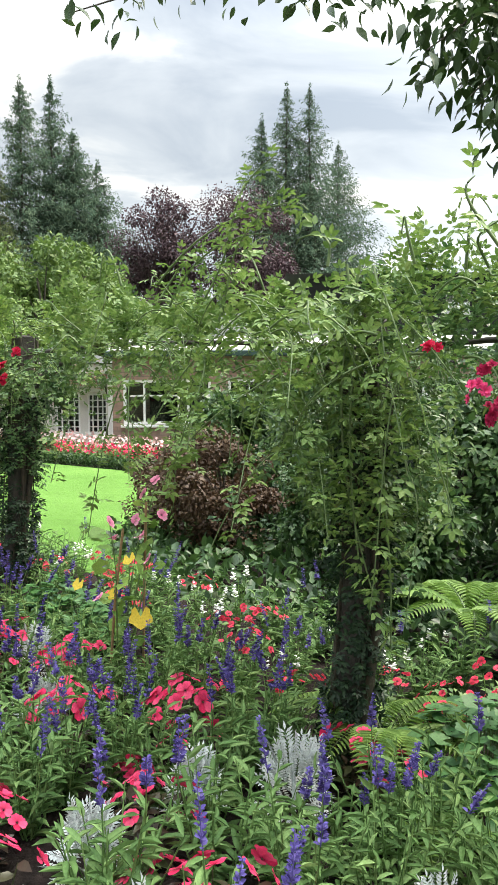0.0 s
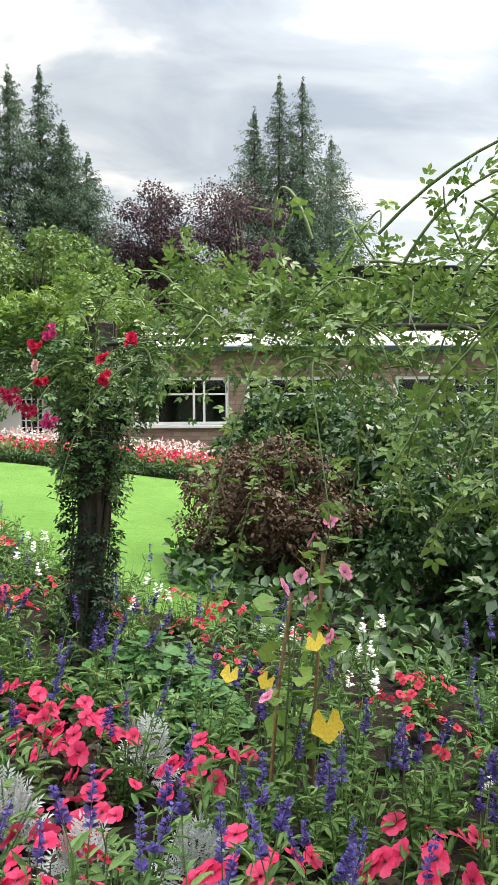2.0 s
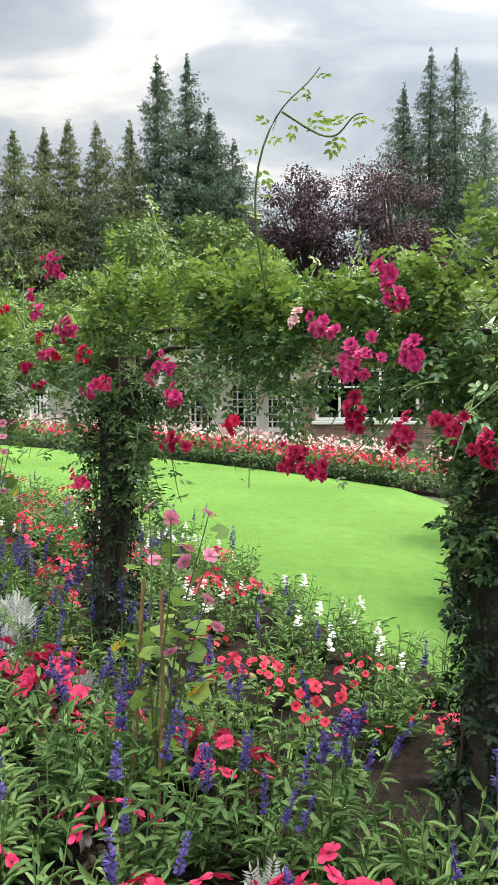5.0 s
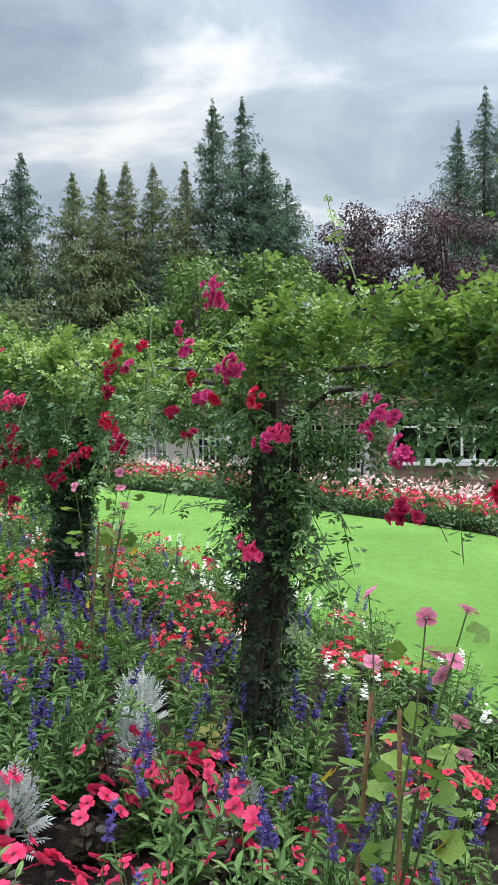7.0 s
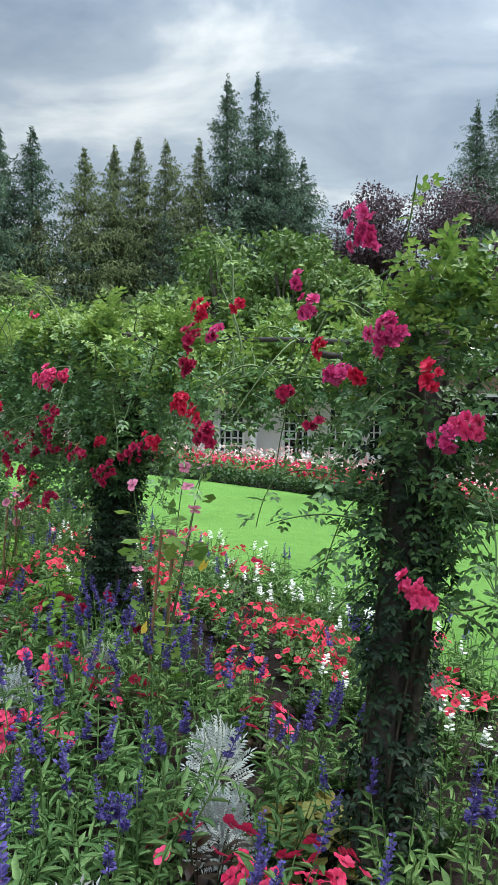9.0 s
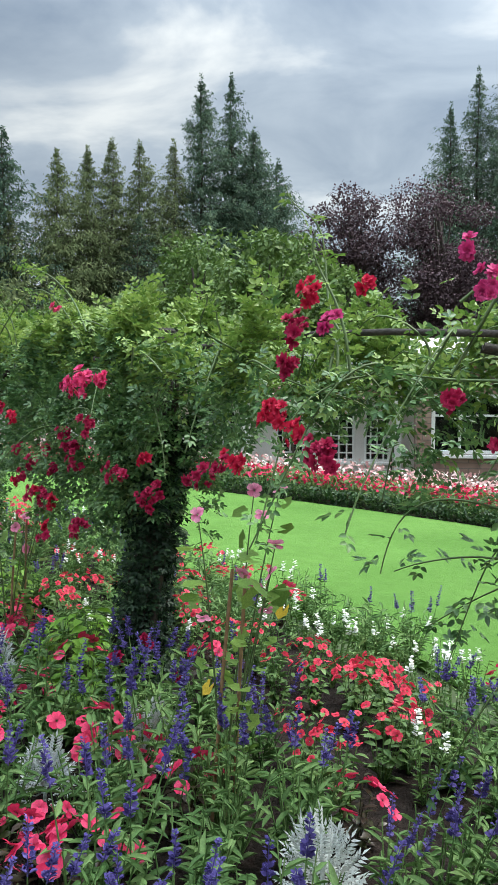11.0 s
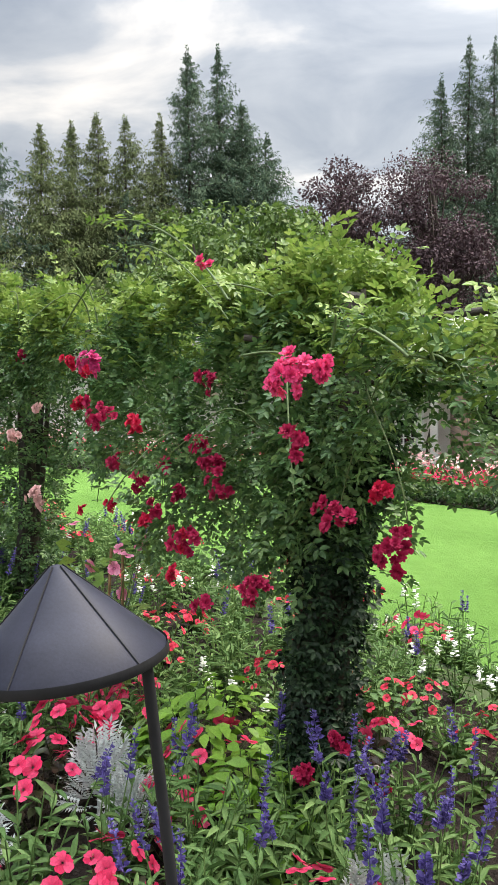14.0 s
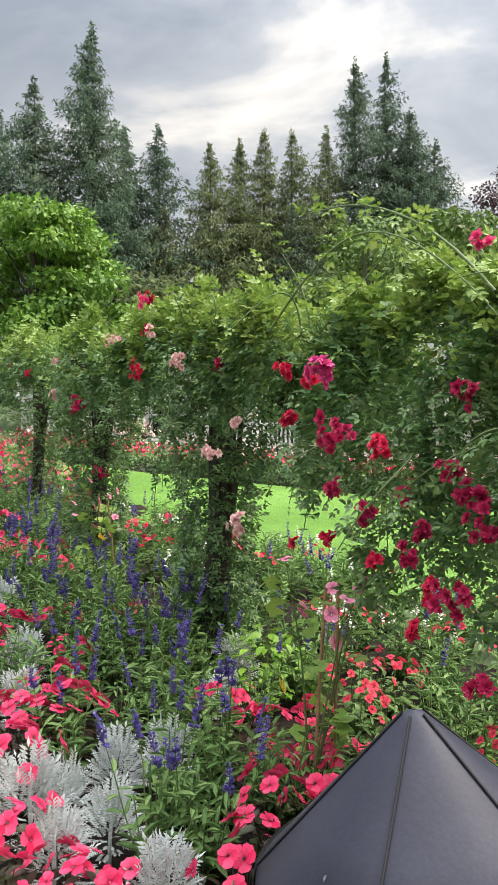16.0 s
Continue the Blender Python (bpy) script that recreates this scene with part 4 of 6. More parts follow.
def rose_bloom(seed, petals=34, size=0.0225):
    r = np.random.default_rng(seed)
    k = np.arange(petals)
    f = k / petals
    az = k * 2.4 + r.normal(0, 0.2, petals)
    tilt = 1.35 - 1.15 * f
    d = np.stack([np.cos(az) * np.cos(tilt), np.sin(az) * np.cos(tilt), np.sin(tilt)], 1)
    base = np.stack([np.cos(az), np.sin(az), np.zeros(petals)], 1) * (0.10 + 0.3 * f)[:, None] * size
    up = np.stack([-np.cos(az) * np.sin(tilt), -np.sin(az) * np.sin(tilt), np.cos(tilt)], 1)
    return joined(*strew(PETAL, base, d, up, size * (0.5 + 0.55 * f) * r.uniform(0.7, 1.25, petals), size * (0.34 + 0.34 * f)))


ROSE_MESHES = {}
for nm, mt in (("crimson", M_CRIMSON), ("magenta", M_MAGENTA), ("scarlet", M_SCARLET), ("pink", M_HOTPINK), ("pale", M_PALE)):
    ROSE_MESHES[nm] = [quads_mesh("rose_bloom", *rose_bloom(7 + s), mt) for s in range(4)]


def rose_cluster(parent, place, colour, count, spread, r):
    """Blooms of a truss, each a part of its climbing rose."""
    inv = parent.matrix_world.inverted()
    for _ in range(int(count * 1.5 + 1)):
        d = unit(r.normal(0, 1, 3) * (1, 1, 1.15))
        p = np.array(place) + d * spread * 0.64 * r.uniform(0.2, 1.0)
        face = Vector(unit(d * 0.5 + np.array([-0.45, -0.75, 0.25]) + r.normal(0, 0.25, 3)))
        m = Matrix.Translation(Vector(p)) @ face.to_track_quat("Z", "Y").to_matrix().to_4x4() @ Matrix.Rotation(r.uniform(0, 6.28), 4, "Z") @ Matrix.Scale(r.uniform(0.48, 0.84), 4)
        child("bloom", ROSE_MESHES[colour][r.integers(0, 4)], parent, "", inv @ m)


def band(u0, n0, u1, n1, count, top, low_post, low_mid, depth, r, skew=False, ease=1.0):
    """Leaf places for the roses trained along one bay, thicker towards the outside and hanging low at the posts."""
    f = r.random(count)
    u, nn = u0 + (u1 - u0) * f, n0 + (n1 - n0) * f
    mid = np.sin(f * np.pi) ** ease
    wob = np.array([noise.noise((a * 1.7, 0.3, 5.0)) for a in u])
    wob2 = np.array([noise.noise((a * 4.1, 7.3, 5.0)) for a in u])
    zt = top + 0.17 * wob + 0.15 * wob2 + 0.12 * (1 - mid) ** 3 - 0.05 * mid
    zl = low_post + (low_mid - low_post) * mid + 0.22 * wob2
    if skew:
        zl = np.interp(f, [0, 0.25, 0.5, 0.62, 1], [0.85, 0.85, 1.0, 1.48, 1.5]) + 0.2 * wob2
    g = r.random(count)
    g = np.where(r.random(count) < 0.4, 1 - 0.3 * g**2, g)
    ang = r.uniform(-np.pi, np.pi, count)
    half = (zt - zl) / 2
    zz = zl + (zt - zl) * g
    across = depth * np.sqrt(np.clip(1 - ((zz - (zl + half)) / (half + 0.12)) ** 2, 0.05, 1)) * np.sign(np.sin(ang)) * r.uniform(0.35, 1.0, count) ** 0.5
    p = ROW_U * u[:, None] + ROW_N * (nn + across)[:, None] + np.stack([np.zeros(count), np.zeros(count), zz], 1)
    # gaps between the shoots
    p[:, 2] += r.normal(0, 0.06, count)
    gap = np.array([noise.noise((a * 2.6, b * 4.2, c * 3.0)) for a, b, c in zip(u, zz, across)])
    keep = 1.25 * gap + 0.2 * r.normal(0, 1, count) + 0.25 * np.clip(g - 0.55, 0, 1) - (0.0 if skew else 0.18) * mid * (g < 0.6) > (-0.04 if skew else 0.03)
    p, across, g = p[keep], across[keep], g[keep]
    count = len(p)
    o = ROW_N * np.sign(across)[:, None] * 0.8 + np.stack([np.zeros(count), np.zeros(count), (g - 0.3) * 1.6], 1)
    return p, o


def cane(start, way, length, sag, r, k=14):
    f = np.linspace(0, 1, k)[:, None]
    w = unit(np.array(way, float))
    sway = r.normal(0, 0.06, 3) * np.sin(f * r.uniform(2.0, 4.5)) + r.normal(0, 0.014, 3) * np.sin(f * r.uniform(5.0, 9.0))
    return np.array(start) + w * length * f + np.array([0, 0, -sag]) * f**2 + sway * min(1.0, length / 0.6)


def cane_leaves(line, r, every=0.05, size=0.074, template=ROSE_SPRAY, start=0.1):
    seg = np.linalg.norm(np.diff(line, axis=0), axis=1)
    s = np.r_[0, np.cumsum(seg)]
    at = np.arange(start * s[-1], s[-1], every)
    p = np.stack([np.interp(at, s, line[:, j]) for j in range(3)], 1)
    d = r.normal(0, 1, (len(at), 3)) + np.array([0, 0, -0.2])
    up = np.tile((0.0, 0, 1), (len(at), 1)) + r.normal(0, 0.3, (len(at), 3))
    return strew(template, p, d, up, size * r.uniform(0.7, 1.2, len(at)), size * r.uniform(0.7, 1.2, len(at)))


def shaded_leaves_on(x, y, count, radius, seed):
    """Small leaves wrapping a post from soil to roses, arbor shade in their colour."""
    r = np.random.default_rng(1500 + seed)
    ob = thing("ivy_plant", (x, y, 0), "small dark green leaves wrapping the arbor post, arbor shade in their colour", "creeper", "creepers on the arbor posts")
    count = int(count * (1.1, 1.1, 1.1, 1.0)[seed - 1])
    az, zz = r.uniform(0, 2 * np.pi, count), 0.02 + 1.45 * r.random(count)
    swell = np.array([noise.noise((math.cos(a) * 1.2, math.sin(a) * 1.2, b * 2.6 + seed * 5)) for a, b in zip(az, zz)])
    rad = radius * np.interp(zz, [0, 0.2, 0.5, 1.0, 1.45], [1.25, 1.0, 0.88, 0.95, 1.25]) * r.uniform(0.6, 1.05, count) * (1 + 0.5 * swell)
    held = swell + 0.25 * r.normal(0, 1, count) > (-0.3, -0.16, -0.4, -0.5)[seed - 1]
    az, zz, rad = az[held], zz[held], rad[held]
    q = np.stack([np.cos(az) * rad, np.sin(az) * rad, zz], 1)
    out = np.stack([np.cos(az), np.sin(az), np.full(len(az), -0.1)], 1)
    child("leaves", quads_mesh("shaded_post_leaves", *leaf_cloud(ROSE_SPRAY, q, out, 0.062, 0.4, 1.1, 0.7, r), M_POST_LEAF_SHADE), ob)
    for c in range(5):
        z = np.linspace(-0.03, r.uniform(1.1, 1.5), 12)
        a = c * 1.3 + 0.5 * np.sin(z * 3 + c)
        w = radius * 0.75
        child("stem", quads_mesh("post_leaf_stem", *tube(np.stack([np.cos(a) * w, np.sin(a) * w, z], 1), np.linspace(0.007, 0.003, 12), 5), M_CANE, True), ob)


ROSE_LABELS = ["climbing rose with few flowers trailing over the arbor", "climbing rose with long trailing pale shoots and dark lower leaves",
               "climbing rose with crimson and magenta trusses over the arbor post", "climbing rose with magenta trusses on a bare dark post",
               "climbing rose thick with crimson and hot pink trusses", "climbing rose with pale pink and crimson flowers on its post",
               "climbing rose with crimson flowers far along the arbor", "climbing rose at the far end of the arbor"]
# leaves in the bay and on the post, band top, band low at posts, low in mid bay, column radius
BAYS = [(2200, 900, 2.06, 1.1, 1.5, 0.30), (2100, 1700, 1.97, 1.40, 1.62, 0.22), (3000, 2000, 1.90, 1.34, 1.5, 0.125), (3000, 1200, 1.77, 1.40, 1.47, 0.12),
        (6300, 3000, 1.90, 1.12, 1.36, 0.122), (2300, 2700, 1.88, 1.28, 1.6, 0.2), (2300, 2600, 1.88, 1.08, 1.45, 0.22), (1500, 1500, 1.88, 1.0, 1.3, 0.22)]
ROSES = []
for k, (u, n) in enumerate(POSTS):
    r = np.random.default_rng(900 + k)
    x, y, _ = at_row(u, n)
    rose = thing("climbing_rose", (x, y, 0), ROSE_LABELS[k], "climbing rose", "roses on the arbor")
    bpy.context.view_layer.update()
    ROSES.append(rose)
    here = np.array([x, y, 0])
    n_bay, n_post, top, low_p, low_m, col_r = BAYS[k]
    n_post = int(n_post * (1.6 if k == 1 else 1.15))
    u1, n1 = POSTS[k + 1] if k + 1 < len(POSTS) else (u + 1.5, n)
    p, o = band(u - 0.1, n + 0.06, u1 + 0.1, n1 + 0.06, int(n_bay * (3.3 if k < 5 else 3.9)), top, low_p, low_m, 0.30, r, k == 4)
    # leaves near the band's top go paler, the light from above in their colour
    hi = p[:, 2] + r.normal(0, 0.1, len(p)) > top - 0.13
    pieces, young_lit = [leaf_cloud(ROSE_SPRAY, p[~hi] - here, o[~hi], 0.078 if k < 5 else 0.096, 0.4, 1.0, 0.25, r)], []
    young_lit.append(leaf_cloud(ROSE_SPRAY, p[hi] - here, o[hi], 0.076 if k < 5 else 0.092, 0.4, 1.0, 0.1, r))
    # column of leaves on the post
    az, zz = r.uniform(0, 2 * np.pi, n_post), 0.05 + 1.75 * r.random(n_post)
    rad = col_r * (0.55 + 0.5 * r.random(n_post)) * (1.0 + 0.45 * np.array([noise.noise((a, b * 2.2, k * 3.0)) for a, b in zip(np.cos(az) * 1.3, zz)])) * np.interp(zz, [0, 0.25, 0.8, 1.3, 1.8], [1.1, 0.95, 0.95, 1.5, 2.2] if k != 1 else [0.3, 0.4, 0.85, 1.25, 1.4])
    if k in (1, 2, 3, 4):
        # the old wood shows low on these posts
        held = (zz > (0.95 if k == 1 else 0.8)) | (r.random(n_post) < (0.14, 0.55, 0.55, 0.75)[k - 1])
        az, zz, rad = az[held], zz[held], rad[held]
        n_post = len(zz)
    q = np.stack([np.cos(az) * rad, np.sin(az) * rad, zz], 1)
    oo = np.stack([np.cos(az), np.sin(az), np.full(n_post, 0.2)], 1)
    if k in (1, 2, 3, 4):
        shaded_leaves_on(x, y, n_post, col_r if k > 1 else 0.12, k)
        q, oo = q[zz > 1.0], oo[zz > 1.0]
    pieces.append(leaf_cloud(ROSE_SPRAY, q, oo, 0.068, 0.4, 1.0, 0.6, r))
    # old canes twisting up the post
    for c in range(4):
        zc = np.linspace(-0.03, 1.9, 14)
        tw = c * 1.6 + zc * (1.2 if c % 2 else -0.9)
        rr = 0.066 + 0.008 * c
        line = np.stack([np.cos(tw) * rr, np.sin(tw) * rr, zc], 1)
        child("cane", quads_mesh("cane", *tube(line, np.linspace(0.022, 0.011, 14), 6), M_CANE, True), rose)
    # long young shoots above and hanging ones below
    for c in range(26 if k < 6 else 10):
        f = r.random()
        s = at_row(u + (u1 - u) * f, n + r.uniform(-0.3, 0.25), top - 0.12) - here
        way = ROW_U * r.normal(0, 0.9) + ROW_N * r.normal(-0.1, 0.35) + np.array([0, 0, r.uniform(0.35, 1.0)])
        line = cane(s, way, r.uniform(0.3, 0.6), r.uniform(0.1, 0.35), r)
        child("shoot", quads_mesh("shoot", *tube(line, np.linspace(0.005, 0.002, len(line)), 4), M_STEM), rose)
        young_lit.append(cane_leaves(line, r))
    for c in range(16 if k < 6 else 6):
        f = r.random()
        s = at_row(u + (u1 - u) * f, n + r.uniform(-0.36, 0.3), low_p + 0.25) - here
        way = ROW_U * r.normal(0, 0.6) + ROW_N * r.normal(-0.15, 0.4) + np.array([0, 0, 0.25])
        line = cane(s, way, r.uniform(0.28, 0.5), r.uniform(0.35, 0.65), r)
        child("shoot", quads_mesh("shoot", *tube(line, np.linspace(0.004, 0.002, len(line)), 4), M_STEM), rose)
        pieces.append(cane_leaves(line, r, 0.045, 0.074))
    child("leaves", quads_mesh("leaves", *merge(pieces), M_WEEP_LEAF if k == 1 else M_ROSE_LEAF), rose)
    child("young_leaves", quads_mesh("young_leaves", *merge(young_lit), M_ROSE_YOUNG_LIT if k > 1 else M_TRAIL_LEAF), rose)

# trailing shoots of the rose nearest the start of the walk
r = np.random.default_rng(77)
rose = ROSES[1]
here = np.array(rose.matrix_world.translation)
trail = []
for c in range(26):
    s = at_row(r.uniform(1.0, 3.4), r.uniform(2.15, 2.55), r.uniform(1.7, 2.0)) - here
    line = cane(s, ROW_U * r.normal(-0.15, 0.35) - ROW_N * r.uniform(0.0, 0.25) + np.array([0, 0, 0.15]), r.uniform(0.25, 0.6), r.uniform(0.25, 0.6), r)
    child("trailing_shoot", quads_mesh("trailing_shoot", *tube(line, np.linspace(0.005, 0.002, len(line)), 4), M_STEM), rose)
    trail.append(cane_leaves(line, r, 0.045, 0.10, ROSE_SPRAY, 0.05))
for c in range(32):
    s = at_row(r.uniform(1.5, 3.7) if c % 2 else r.uniform(1.5, 2.2), r.uniform(2.1, 2.6), r.uniform(1.6, 2.0)) - here
    line = cane(s, ROW_U * r.normal(0, 0.6) - ROW_N * r.uniform(-0.1, 0.35) + np.array([0, 0, -0.1]), r.uniform(0.3, 0.6), r.uniform(0.25, 0.75), r)
    child("trailing_shoot", quads_mesh("trailing_shoot", *tube(line, np.linspace(0.004, 0.002, len(line)), 4), M_STEM), rose)
    trail.append(cane_leaves(line, r, 0.035, 0.095, ROSE_SPRAY, 0.02))
for c in range(3):
    s = np.array([0.33 + 0.05 * c, 3.0, 2.05]) - here
    line = cane(s, np.array([0.1, -0.1, -1.0]), 1.0 + 0.12 * c, 0.1, r, 16)
    child("trailing_shoot", quads_mesh("trailing_shoot", *tube(line, np.linspace(0.006, 0.003, len(line)), 5), M_STEM), rose)
    trail.append(cane_leaves(line, r, 0.03, 0.10, ROSE_SPRAY, 0.05))
for c in range(12):
    s = at_row(r.uniform(0.9, 3.0), r.uniform(2.1, 2.6), 2.0) - here
    line = cane(s, ROW_U * r.normal(-0.2, 0.5) + np.array([0, 0, 0.8]), r.uniform(0.3, 0.5), r.uniform(0.2, 0.4), r)
    child("trailing_shoot", quads_mesh("trailing_shoot", *tube(line, np.linspace(0.006, 0.002, len(line)), 4), M_STEM), rose)
    trail.append(cane_leaves(line, r, 0.06, 0.12, ROSE_SPRAY, 0.15))
child("trailing_leaves", quads_mesh("trailing_leaves", *merge(trail), M_TRAIL_LEAF), rose)

# leafy shoots that loop down from the bare post of the third rose
r = np.random.default_rng(78)
rose = ROSES[3]
loops = []
for c in range(15):
    side = -1 if c % 3 else 1
    z = r.uniform(0.95, 1.4)
    line = cane((side * ROW_U * 0.1)[:2].tolist() + [z], ROW_U * side * r.uniform(0.7, 1.1) - ROW_N * r.normal(0.1, 0.3) + np.array([0, 0, r.uniform(0.1, 0.7)]), r.uniform(0.3, 0.58), r.uniform(0.25, 0.62), r, 16)
    child("looping_shoot", quads_mesh("looping_shoot", *tube(line, np.linspace(0.004, 0.0016, 16), 4), M_STEM), rose)
    loops.append(cane_leaves(line, r, 0.042, 0.088, ROSE_SPRAY, 0.15))
child("looping_leaves", quads_mesh("looping_leaves", *merge(loops), M_ROSE_LEAF), rose)

# long arching shoots that stand clear of the roses: rose, start, way, length, sag
LONG_SHOOTS = [(4, (-6.14, 8.94, 1.79), (0.62, -0.58, 0.53), 1.53, 0.77), (4, (-5.2, 8.1, 1.85), (-0.87, 0.98, 0.55), 1.4, 0.05), (4, (-5.2, 8.13, 1.85), (-0.43, 0.4, 0.33), 0.68, 0.04),
               (2, (-2.34, 5.46, 1.9), (0.1, -0.1, 0.72), 0.85, 0.0), (2, (-2.31, 5.44, 2.5), (0.3, -0.27, 0.05), 0.42, 0.2), (1, (-0.36, 3.34, 1.9), (0.42, -0.38, 0.75), 0.95, 0.5),
               (1, (-0.22, 3.22, 1.9), (0.24, -0.22, 0.8), 0.95, 0.3), (1, (-0.13, 3.13, 1.85), (0.15, -0.14, 0.5), 0.65, 0.12), (1, (-0.42, 3.4, 2.0), (0.45, -0.41, 0.79), 1.4, 0.95),
               (3, (-2.76, 5.86, 1.85), (-0.18, 0.17, 0.54), 0.7, 0.03), (3, (-3.85, 6.87, 1.75), (-0.21, 0.2, 0.49), 0.68, 0.02), (3, (-3.55, 6.6, 1.85), (0.31, -0.3, 0.5), 0.7, 0.17)]
for k, start_, way_, long_, sag_ in LONG_SHOOTS:
    rose = ROSES[k]
    here = np.array(rose.matrix_world.translation)
    line = cane(np.array(start_) - here, way_, long_, sag_, r, 16)
    child("long_shoot", quads_mesh("long_shoot", *tube(line, np.linspace(0.0048, 0.002, len(line)), 6), M_STEM, True), rose)
    child("shoot_leaves", quads_mesh("shoot_leaves", *cane_leaves(line, r, 0.045 if k > 1 else 0.03, 0.08, ROSE_SPRAY, 0.3 if k == 4 else 0.12), M_ROSE_YOUNG_LIT if k > 1 else M_TRAIL_LEAF), rose)

